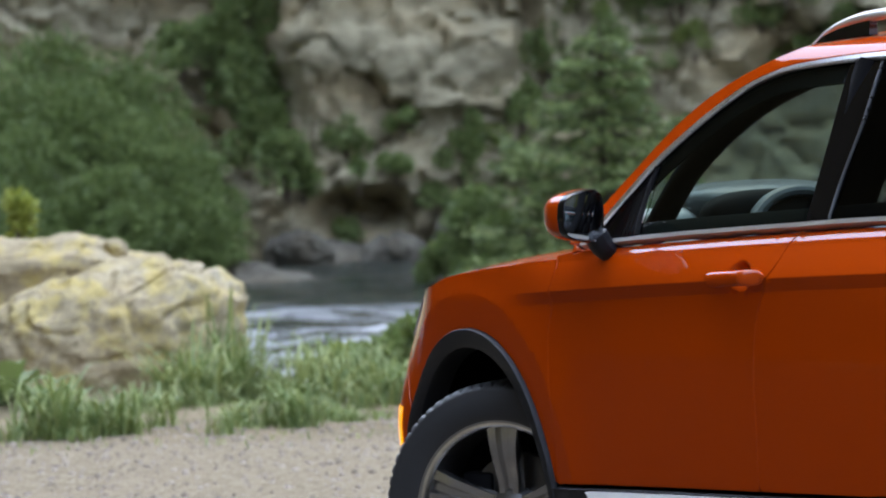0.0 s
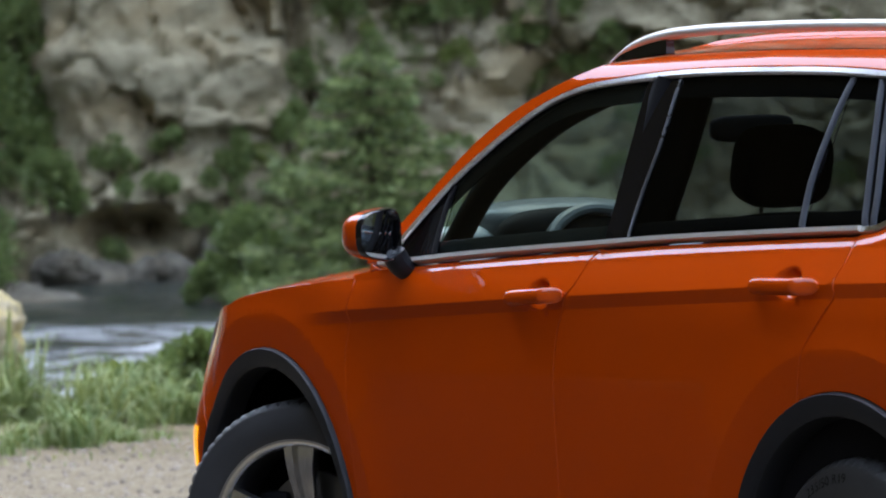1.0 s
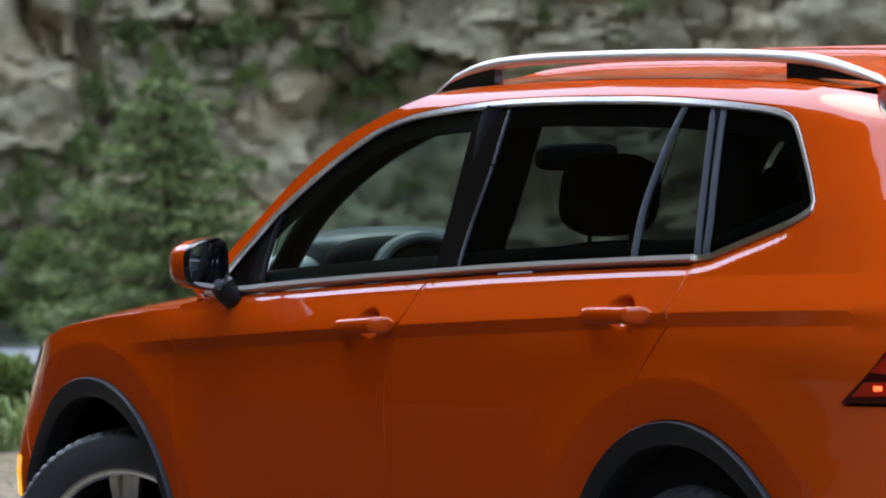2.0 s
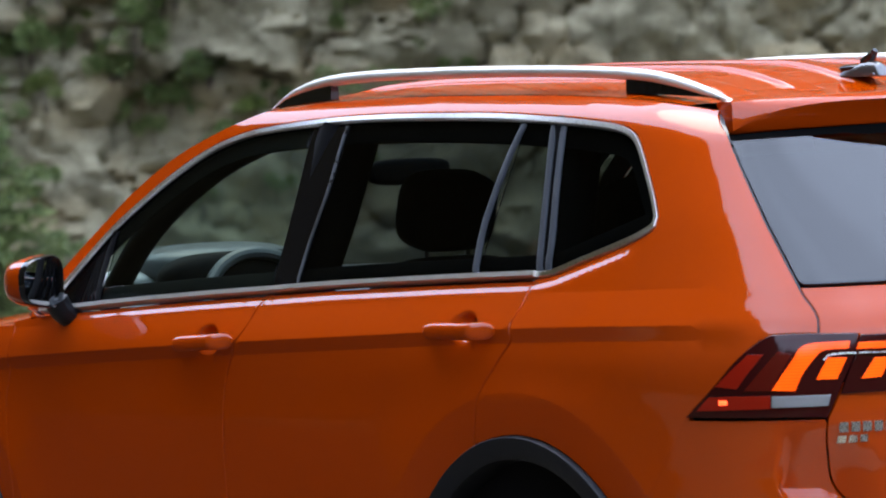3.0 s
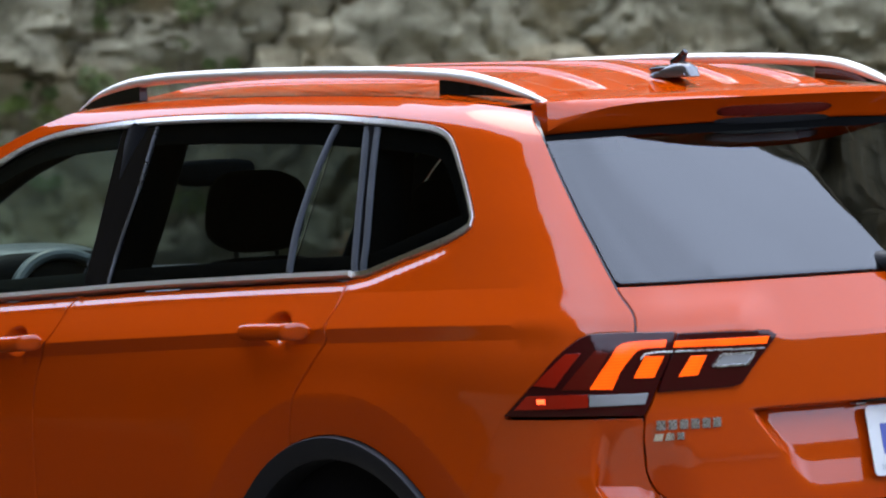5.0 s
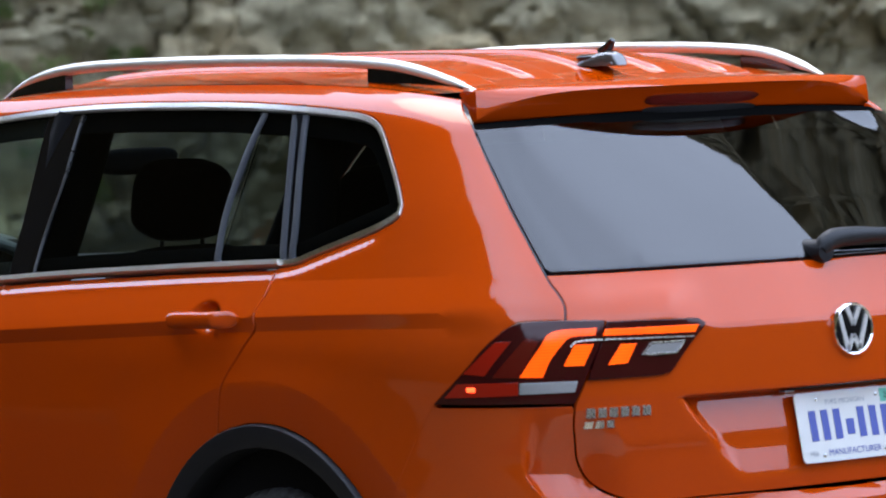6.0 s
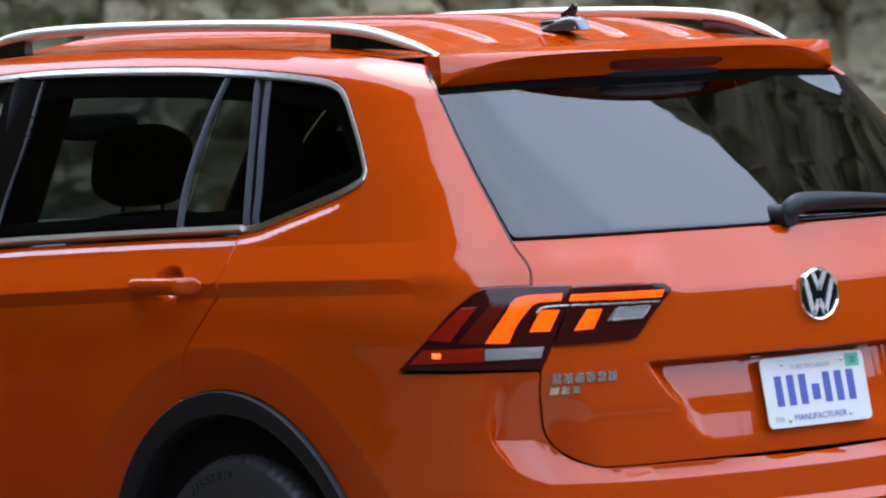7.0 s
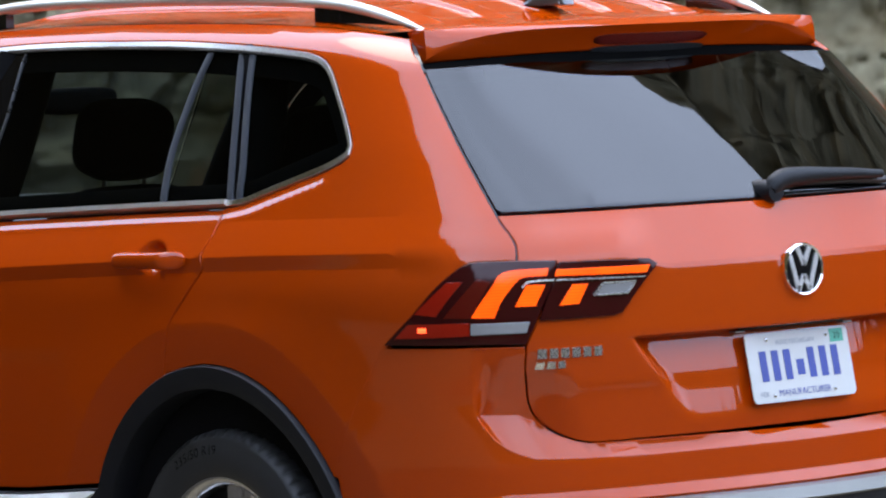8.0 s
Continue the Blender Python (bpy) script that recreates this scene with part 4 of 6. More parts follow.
lx = float(hull(A_TAIL, 1.031)[0]) + 0.006
for p0, p1 in (((-0.019, 1.079), (0.0, 1.041)), ((0.019, 1.079), (0.0, 1.041)), ((-0.040, 1.062), (-0.017, 0.987)), ((0.040, 1.062), (0.017, 0.987)), ((-0.017, 0.987), (0.0, 1.018)), ((0.017, 0.987), (0.0, 1.018))):
    part("emblem_bar", bar_2d((p0, p1), 0.0115, lx), EMBLEM, emblem)
def on_hull(a0, a1, z0, z1, lift, depth=0.003, n=2):
    """A low raised block on the tail."""
    aa = np.linspace(a0, a1, n + 1)
    low, top = hull(aa, np.full(n + 1, z0)), hull(aa, np.full(n + 1, z1))
    nn = normal_of(hull, np.stack([aa, np.full(n + 1, (z0 + z1) / 2)], 1))
    G = np.stack([low, low + nn * (lift + depth), top + nn * (lift + depth), top], 1)
    v, f = sheet(G)
    return v, f + [(0, 1, 2, 3)[::-1], tuple(n * 4 + i for i in range(4))]


# plain bars where the maker's lettering stands
for k in range(6):
    a0 = 0.963 + k * 0.0247
    part("badge_bar", on_hull(a0, a0 + 0.0185, 0.8825, 0.9030, 0.001), SATIN, car, "chrome block in place of a letter")
for k in range(3):
    a0 = 0.963 + k * 0.0215
    part("badge_bar", on_hull(a0, a0 + 0.016, 0.8610, 0.8760, 0.001), SATIN, car, "chrome block in place of a letter")

top_p, low_p = np.array([0.9605, 0, 0.8985]), np.array([0.9905, 0, 0.7465])
up_v = (top_p - low_p) / np.linalg.norm(top_p - low_p)
out_v = np.cross(np.array([0, 1, 0]), up_v)
out_v = out_v if out_v[0] > 0 else -out_v
mid_p = (top_p + low_p) / 2


def plate_piece(y0, y1, h0, h1, lift, thick, r=0.0):
    """A slab on the plate: y across, h up from its middle."""
    corner = []
    if r:
        for cy, ch, t0 in ((y1 - r, h1 - r, 0), (y0 + r, h1 - r, 90), (y0 + r, h0 + r, 180), (y1 - r, h0 + r, 270)):
            corner += [(cy + r * math.cos(radians(t)), ch + r * math.sin(radians(t))) for t in np.linspace(t0, t0 + 90, 6)]
    else:
        corner = [(y1, h1), (y0, h1), (y0, h0), (y1, h0)]
    n = len(corner)
    at = lambda q, k: mid_p + np.array([0, q[0], 0]) + up_v * q[1] + out_v * k
    v = [at(q, lift) for q in corner] + [at(q, lift + thick) for q in corner]
    return np.array(v), [tuple(range(n))[::-1], tuple(range(n, 2 * n))] + [(i, (i + 1) % n, n + (i + 1) % n, n + i) for i in range(n)]


plate = part("number_plate", plate_piece(-0.1525, 0.1525, -0.0762, 0.0762, 0.003, 0.003, 0.012), PLATE_WHITE, car, "white number plate with plain blue bars")
for k in range(7):
    y = -0.122 + k * 0.0355
    if k == 3:
        part("plate_bar", plate_piece(y + 0.003, y + 0.025, -0.022, 0.012, 0.0062, 0.001), PLATE_BLUE, plate)
    else:
        part("plate_bar", plate_piece(y + 0.003, y + 0.023, -0.030, 0.036, 0.0062, 0.001), PLATE_BLUE, plate)
PLATE_WORDS = (("PURE MICHIGAN", 0.0155, -0.008, 0.0475), ("20", 0.020, 0.118, 0.0495), ("MANUFACTURER", 0.020, 0.0, -0.0640), ("FEB", 0.016, -0.120, -0.0630))
for words, size, y, h in PLATE_WORDS:
    v, f = text_data(words, size)
    part("plate_word", (mid_p + np.stack([0 * v[:, 0], v[:, 0] + y, 0 * v[:, 0]], -1) + (v[:, 1:2] + h) * up_v + 0.0072 * out_v, f), PLATE_BLUE if h < -0.0635 else LETTER if words == "20" else PLATE_GREY, plate)
part("plate_sticker", plate_piece(0.098, 0.138, 0.042, 0.071, 0.0062, 0.0006), STICKER, plate, "green sticker")
for y, h in ((-0.092, 0.060), (0.085, 0.060), (-0.092, -0.062), (0.088, -0.060)):
    part("plate_bolt", moved(lathe([(0.0, 0.004), (0.004, 0.003), (0.0045, 0.0)], 12), Matrix.Translation(mid_p + np.array([0, y, 0]) + up_v * h + out_v * 0.0062) @ Matrix.Rotation(radians(-90), 4, "Z")), BRIGHT, plate)
hx_ = float(hull(A_TAIL, 0.925)[0])
part("plate_lamp_housing", block((0.03, 0.30, 0.010), (hx_ - 0.052, 0.0, 0.912), 0.003), BLACK_GLOSS, car, "dark plate lamp and handle housing")
for y in (-0.16, 0.16):
    part("plate_lamp", block((0.02, 0.03, 0.005), (hx_ - 0.045, y, 0.9055), 0.002), LAMP_WHITE, car)
wx = float(hull(A_TAIL, 1.20)[0])
def wiper_arm():
    """A tapered arm with a flat rounded section, from the cap over its pivot along the foot of the glass."""
    line = np.array(glide([(wx + 0.030, -0.012, 1.200), (wx + 0.026, 0.02, 1.222), (wx + 0.020, 0.10, 1.228), (wx + 0.012, 0.22, 1.226), (wx - 0.004, 0.36, 1.219)], 0.012))
    u = np.linspace(0, 1, len(line))
    return tube(line, np.interp(u, [0, 0.04, 0.15, 0.5, 1], [0.013, 0.019, 0.020, 0.014, 0.008]), 14, 1.15)


wiper = part("rear_wiper", wiper_arm(), CLADDING, car, "black rear wiper arm")
part("wiper_pivot", moved(lathe([(0.0, 0.034), (0.022, 0.032), (0.026, 0.012), (0.026, -0.03)], 24), Matrix.Translation((wx + 0.006, -0.002, 1.198)) @ Matrix.Rotation(radians(-90), 4, "Z")), CLADDING, wiper)
part("wiper_blade", tube(np.array([(wx - 0.006, 0.09, 1.212), (wx - 0.012, 0.25, 1.210), (wx - 0.022, 0.42, 1.204)]), 0.008, 8), RUBBER, wiper)

# bonnet and windscreen
hs = np.linspace(-1, 1, 33)
hx = np.linspace(-3.45, -2.08, 44)
G = np.zeros((44, 33, 3))
for i, x in enumerate(hx):
    a = x - 0.03 * smooth(-2.9, -3.3, x)
    z = float(np.interp(a, [-3.45, -3.30, -3.2, -3.1] + [p[0] for p in HOOD_LINE][::-1], [0.88, 0.925, 0.94, 0.96] + [p[1] for p in HOOD_LINE][::-1]))
    e = body(a, z - 0.003)
    G[i, :, 0] = e[0] - 0.16 * (1 - hs**2) * smooth(-2.6, -3.4, x) - 0.10 * (1 - hs**2)
    G[i, :, 1] = hs * abs(e[1])
    G[i, :, 2] = z - 0.003 + (0.062 - 0.02 * smooth(-2.9, -3.4, x)) * (1 - np.abs(hs) ** 2.6)
part("bonnet", sheet(G), PAINT, car)
sl = np.array(glide(SILHOUETTE, 0.03))
ss = np.linspace(-1, 1, 25)
G = np.zeros((len(sl), 25, 3))
for i, (a, z) in enumerate(sl):
    e = body(a, z - 0.006)
    G[i, :, 0], G[i, :, 1], G[i, :, 2] = e[0] + 0.012 - 0.13 * (1 - ss**2), ss * (abs(e[1]) - 0.004), z - 0.006 + 0.03 * (1 - ss**2)
part("windscreen", sheet(G), GLASS_SCREEN, car, "clear windscreen").visible_shadow = False

# door mirrors
mx = [(-2.075, 0.0), (-2.072, 0.45), (-2.060, 0.75), (-2.035, 0.91), (-2.00, 0.985), (-1.96, 1.0)]
G = []
for x, s_ in glide(mx, 0.01):
    w2, h2 = 0.076 * s_, 0.066 * s_
    ringp = []
    for t in np.linspace(0, 2 * math.pi, 28, endpoint=False):
        c, sn = math.cos(t), math.sin(t)
        yy = math.copysign(abs(c) ** 0.62, c) * w2
        zz = math.copysign(abs(sn) ** 0.62, sn) * h2
        zz *= 1 + 0.16 * yy / 0.076
        ringp.append((x - 0.030 * (yy / 0.076) * s_, -0.985 + yy, 1.180 + zz))
    G.append(ringp)
G = np.array(G)
for sg in (1, -1):
    flipd = (lambda d: d) if sg == 1 else flipped
    v, f = sheet(G, close_v=True)
    shell = part("door_mirror", flipd((v, [q[::-1] for q in f])), PAINT, car, "orange door mirror with black base")
    last = G[-1]
    c = last.mean(0)
    rim = np.stack([last, last + np.array([0.022, 0, 0]), c + (last - c) * 0.96 + np.array([0.028, 0, 0]), c + (last - c) * 0.91 + np.array([0.024, 0, 0]), c + (last - c) * 0.90 + np.array([0.008, 0, 0])], 0)
    part("mirror_frame", flipd((sheet(rim, close_v=True)[0], [q[::-1] for q in sheet(rim, close_v=True)[1]])), BLACK_GLOSS, shell, "gloss black mirror surround")
    inner = c + (last - c) * np.array([0.90, 0.90, 0.90])
    v = np.concatenate([inner + np.array([0.012, 0, 0]), [c + np.array([0.015, 0, 0])]])
    part("mirror_glass", flipd((v, [(28, (i + 1) % 28, i) for i in range(28)])), MIRROR, shell, "mirror glass")
    part("mirror_foot", flipd(tube(np.array(glide([(-2.0, -0.83, 1.075), (-1.99, -0.87, 1.080), (-1.985, -0.905, 1.10), (-1.985, -0.925, 1.13)], 0.012)), 0.030, 12, 1.3, (1, 0, 0))), CLADDING, shell, "black mirror foot")

# wheels
def lettering(wheel, words, radius, size, middle):
    v, f = text_data(words, size)
    r = radius + v[:, 1]
    t = radians(middle) - v[:, 0] * 1.15 / radius
    part("sidewall_lettering", (np.stack([r * np.cos(t), np.interp(r, [0.295, 0.318, 0.334], [-0.1203, -0.1196, -0.1146]) - 0.0008, r * np.sin(t)], -1), f), LETTER, wheel, "raised black size lettering")


def tyre_data():
    sides = 264
    prof = [(0.245, -0.098), (0.252, -0.108), (0.270, -0.116), (0.295, -0.120), (0.318, -0.119), (0.334, -0.114), (0.338, -0.1135), (0.342, -0.110), (0.350, -0.102),
            (0.3555, -0.092), (0.357, -0.080), (0.358, -0.052), (0.350, -0.050), (0.350, -0.042), (0.3585, -0.040), (0.3585, -0.006), (0.350, -0.004), (0.350, 0.004),
            (0.3585, 0.006), (0.3585, 0.040), (0.350, 0.042), (0.350, 0.050), (0.358, 0.052), (0.357, 0.080), (0.3555, 0.092), (0.350, 0.102), (0.334, 0.114), (0.295, 0.120), (0.245, 0.10)]
    v, f = lathe(prof, sides)
    v = np.array(v).reshape(sides, len(prof), 3)
    for i in range(sides):
        for j, (r, h) in enumerate(prof):
            slot = (i + (2 if h > 0 else 0)) % 4 == 0
            if slot and r > 0.3495 and abs(h) > 0.055:
                v[i, j, [0, 2]] *= 1 - 0.007 / r
            elif (i % 6 == 0) and r > 0.356 and abs(h) < 0.055:
                v[i, j, [0, 2]] *= 1 - 0.004 / r
    return v.reshape(-1, 3), f


def spoke_data(turn):
    """One broad alloy spoke with a groove down its middle."""
    st = np.linspace(0, 1, 12)
    r = 0.050 + (0.240 - 0.050) * st
    half = 0.031 + 0.020 * st**1.4
    y = -0.050 - 0.034 * smooth(0.0, 0.75, st)
    rows_ = []
    for off, dy in ((-1, 0.030), (-1, 0.004), (-0.92, -0.002), (-0.40, -0.003), (-0.20, 0.012), (0.20, 0.012), (0.40, -0.003), (0.92, -0.002), (1, 0.004), (1, 0.030)):
        rows_.append(np.stack([off * half, y + dy, r], -1))
    v, f = sheet(np.stack(rows_, 1), close_v=True)
    m = Matrix.Rotation(turn, 4, "Y")
    return moved((v, [q[::-1] for q in f]), m)


def make_wheel(place, roll=0.0):
    wheel = part("wheel", lathe([(0.243, 0.105), (0.250, 0.100), (0.236, 0.090), (0.228, 0.02), (0.230, -0.07), (0.238, -0.088), (0.248, -0.094), (0.2535, -0.101), (0.255, -0.104), (0.2535, -0.107), (0.249, -0.108),
                                 (0.246, -0.104), (0.240, -0.094)], 72), RIM, car, "grey alloy wheel with broad twin spokes")
    wheel.matrix_local = place
    part("tyre", tyre_data(), RUBBER, wheel, "black road tyre with worn tread")
    lettering(wheel, "235/50 R19", 0.304, 0.030, 106 + math.degrees(roll) if roll else 250)
    for k in range(5):
        part("spoke", spoke_data(2 * math.pi * k / 5), RIM_CUT, wheel, "machined alloy spoke with a dark groove")
    part("hub_cap", lathe([(0.0, -0.062), (0.024, -0.063), (0.030, -0.060), (0.034, -0.058), (0.058, -0.050), (0.062, -0.030), (0.062, 0.03)], 40), RIM, wheel)
    part("brake_disc", lathe([(0.06, 0.015), (0.155, 0.015), (0.155, 0.035), (0.06, 0.035)], 48), STEEL, wheel)
    part("brake_caliper", block((0.09, 0.07, 0.12), (-0.125, 0.03, 0.04), 0.012), CABIN, wheel)
    part("rim_lip", lathe([(0.232, -0.090), (0.235, -0.096), (0.246, -0.1075), (0.2535, -0.1095), (0.257, -0.106), (0.256, -0.098)], 96), RIM_CUT, wheel, "bright machined rim edge")
    return wheel


yw = -0.782
wheels = []
for x, y, steer in ((AXLE_R, yw, 0), (AXLE_F - 0.0, yw, 37)):
    roll = 0 if steer else 8
    make_wheel(Matrix.Translation((x, y, 0.3585)) @ Matrix.Rotation(radians(steer), 4, "Z") @ Matrix.Rotation(radians(roll), 4, "Y"), radians(roll))
    make_wheel(Matrix.Translation((x, -y, 0.3585)) @ Matrix.Rotation(math.pi + radians(steer), 4, "Z") @ Matrix.Rotation(radians(roll), 4, "Y"))

# cabin
both("window_frame", band(body, DLO, 0.052, -0.014, 0.006, closed=True, shift=0.030), CABIN, car, "black inner window frame")
for x0, x1, w_, out in ((-0.955, -1.01, 0.075, 0.10), (0.02, -0.06, 0.06, 0.0)):
    q = np.array(glide([(x0 + 0.02 - out, -0.775, 0.95), (x0 - out, -0.755, 1.15), ((x0 + x1 - out) / 2, -0.69, 1.35), (x1, -0.63, 1.54)], 0.05))
    both("pillar_trim", tube(q, w_, 12, 1.0, (0, 1, 0)), CABIN, car)
q = np.array(glide([(-2.12, -0.70, 1.10), (-1.93, -0.665, 1.30), (-1.71, -0.60, 1.45), (-1.44, -0.555, 1.54)], 0.05))
both("pillar_trim", tube(q, 0.034, 12, 1.0, (0, 1, 0)), CABIN, car, "dark windscreen pillar trim")
both("door_ledge", band(body, [(a, z - 0.004) for a, z in belt if -1.0 < a < -0.12 or -1.8 < a < -1.1][:60], 0.030, -0.05, 0.012), DASH, car, "grey ledge on top of the door lining")
aa = np.linspace(-2.05, 0.55, 60)
zz = np.linspace(0.35, 1.0, 8)
both("door_lining", sheet(np.stack([body(aa, np.full_like(aa, z)) + np.array([0, 0.06, 0]) for z in zz] + [body(aa, np.array([np.interp(a, [p[0] for p in BELT][::-1], [p[1] for p in BELT][::-1]) - 0.02 for a in aa])) + np.array([0, 0.035, 0])], 1)), CABIN, car)
both("pillar_lining", skin(body, quarter_line, lambda a: np.arange(0.3, 1.6, 0.09), step=0.09, gap=-0.002, lift=-0.028, flange=0.004), CABIN, car)
part("cabin_floor", block((2.9, 1.55, 0.06), (-0.75, 0, 0.42), 0.01), CABIN, car)
part("luggage_shelf", block((0.7, 1.3, 0.03), (0.35, 0, 1.02), 0.01), CABIN, car)
dash = part("dashboard", sheet(np.array([[(x, y, z - 0.03 * (abs(y) / 0.7) ** 2) for y in np.linspace(-0.70, 0.70, 21)] for x, z in
                                         glide([(-2.55, 1.10), (-2.40, 1.155), (-2.22, 1.165), (-2.06, 1.155), (-1.98, 1.12), (-1.95, 1.02), (-2.0, 0.8)], 0.03)])), DASH, car, "grey dashboard top")
part("instrument_hood", cushion((0.34, 0.46, 0.12), (-2.14, -0.37, 1.190), 2.8), DASH, dash)
part("instrument_face", cushion((0.14, 0.50, 0.20), (-1.975, -0.37, 1.130), 3.4), CABIN, dash)
# pale form that puts in the white reflection at the dash's left end
part("pale_dash_end", cushion((0.20, 0.15, 0.09), (-2.17, -0.61, 1.142), 3.0), PALE, dash, "pale grey form for the reflection at the dashboard's end")
an = np.linspace(0, 2 * math.pi, 49)
wheel_ring = np.stack([0 * an, 0.185 * np.cos(an), 0.185 * np.sin(an)], -1)
tilt = Matrix.Translation((-1.84, -0.37, 1.055)) @ Matrix.Rotation(radians(-24), 4, "Y")
steering = part("steering_wheel", moved(tube(wheel_ring, 0.017, 10, 1.0, (1, 0, 0), False), tilt), DASH, car, "dark grey steering wheel")
part("steering_boss", moved(cushion((0.06, 0.17, 0.14), (0, 0, 0), 3.0), tilt), CABIN, steering)
lean = Euler((0, radians(16), 0))
for y in (-0.39, 0.39):
    seat = part("front_seat", cushion((0.16, 0.50, 0.66), (-1.02, y, 0.90), 4.0, lean), CABIN, car, "black front seat")
    part("seat_cushion", cushion((0.52, 0.52, 0.18), (-1.30, y, 0.62), 4.0), CABIN, seat)
    part("headrest", cushion((0.13, 0.255, 0.195), (-0.965, y, 1.335), 3.6, lean), CABIN, seat, "black padded headrest")
    for dy in (-0.06, 0.06):
        part("headrest_post", tube(np.array([(-0.985, y + dy, 1.10), (-0.965, y + dy, 1.27)]), 0.006, 8), STEEL, seat)
bench = part("rear_seat", cushion((0.16, 1.30, 0.62), (-0.18, 0, 0.92), 5.0, lean), CABIN, car, "black rear bench seat")
part("seat_cushion", cushion((0.50, 1.30, 0.18), (-0.45, 0, 0.66), 5.0), CABIN, bench)
for y in (-0.40, 0.0, 0.40):
    part("headrest", cushion((0.12, 0.27, 0.17), (-0.12, y, 1.325), 3.4, lean), CABIN, bench)
part("inside_mirror", cushion((0.04, 0.25, 0.07), (-1.72, 0.0, 1.42), 4.0), CABIN, car, "inside rear-view mirror")
part("underbody", block((4.2, 1.3, 0.12), (-1.35, 0, 0.27), 0.03), LINER, car)
# ---- the land: gravel pull-out, grassy bank, river, canyon wall ----
CX, CY = 8.4, -6.5


def polar(r, deg):
    r, t = np.asarray(r, float), np.radians(deg)
    return CX + r * np.cos(t), CY + r * np.sin(t)


def fbm(x, y, z, octaves=4, gain=0.5):
    s, a = 0.0, 1.0
    for _ in range(octaves):
        s += a * noise.noise((x, y, z))
        x, y, z, a = x * 2.03 + 7.1, y * 2.03 + 3.3, z * 2.03 + 1.7, a * gain
    return s


def ground_z(r, deg):
    """Height of the ground: flat pull-out, low bank, river bed."""
    m = float(smooth(112, 128, deg) * (1 - smooth(196, 215, deg)))
    bank = float(np.interp(r, [0, 19.6, 20.4, 22.5, 25.0, 27.5, 31.0, 33.0, 49.0, 52.0], [0, 0, 0.0, -0.02, -0.18, -0.36, -0.72, -0.95, -0.95, -0.55]))
    bank += 0.03 * float(smooth(157.2, 158.6, deg) * smooth(20.5, 22.0, r) * (1 - smooth(25.5, 28.0, r)))
    x, y = polar(r, deg)
    rough = 0.035 * fbm(x * 0.9, y * 0.9, 0, 3) * float(smooth(19.6, 21.5, r)) + 0.006 * fbm(x * 3, y * 3, 5, 2) * float(smooth(9, 14, r))
    return m * bank + rough * m


def rock_mat(name, cols, warm, scale=1.0, lichen=None, strata=(1.0, 1.0, 2.2)):
    m, t, b, link = nodes_of(name)
    co = coords(t, link, strata)
    big, mid, fine = tex(t, link, co, 0.5 * scale, 5, 0.6), tex(t, link, co, 3.0 * scale, 8, 0.65), tex(t, link, co, 22.0 * scale, 6, 0.7)
    c = ramp(t, link, mid.outputs["Fac"], ((0.28, cols[0]), (0.47, cols[1]), (0.68, cols[2])))
    c = mixed(t, link, ramp(t, link, big.outputs["Fac"], ((0.46, 0.0), (0.66, 0.75))), c, warm)
    c = mixed(t, link, ramp(t, link, fine.outputs["Fac"], ((0.35, 0.4), (0.6, 0.0))), c, tuple(v * 0.4 for v in cols[0]))
    if lichen:
        li = tex(t, link, co, 5.5 * scale, 7, 0.7)
        c = mixed(t, link, ramp(t, link, li.outputs["Fac"], ((0.47, 0.0), (0.60, 0.65))), c, lichen)
    link(c, b.inputs["Base Color"])
    b.inputs["Specular IOR Level"].default_value = 0.15
    setv(b, roughness=0.9)
    mus = mixed(t, link, 0.4, mid.outputs["Fac"], fine.outputs["Fac"])
    bumped(t, link, b, mus, 0.8, 0.06 / scale)
    return m


def leaf_mat(name, dark, light, gloss=0.55):
    m, t, b, link = nodes_of(name)
    g = t.nodes.new("ShaderNodeNewGeometry")
    c = ramp(t, link, g.outputs["Random Per Island"], ((0.0, dark), (0.6, tuple((p + q) / 2 for p, q in zip(dark, light))), (1.0, light)))
    slow = tex(t, link, coords(t, link, 1.0), 1.7, 3)
    c = mixed(t, link, ramp(t, link, slow.outputs["Fac"], ((0.35, 0.5), (0.65, 0.0))), c, dark)
    link(c, b.inputs["Base Color"])
    setv(b, roughness=gloss, subsurface_weight=0.0)
    tr, mx = t.nodes.new("ShaderNodeBsdfTranslucent"), t.nodes.new("ShaderNodeMixShader")
    link(c, tr.inputs[0])
    mx.inputs[0].default_value = 0.3
    link(b.outputs[0], mx.inputs[1])
    link(tr.outputs[0], mx.inputs[2])
    link(mx.outputs[0], t.nodes["Material Output"].inputs[0])
    return m


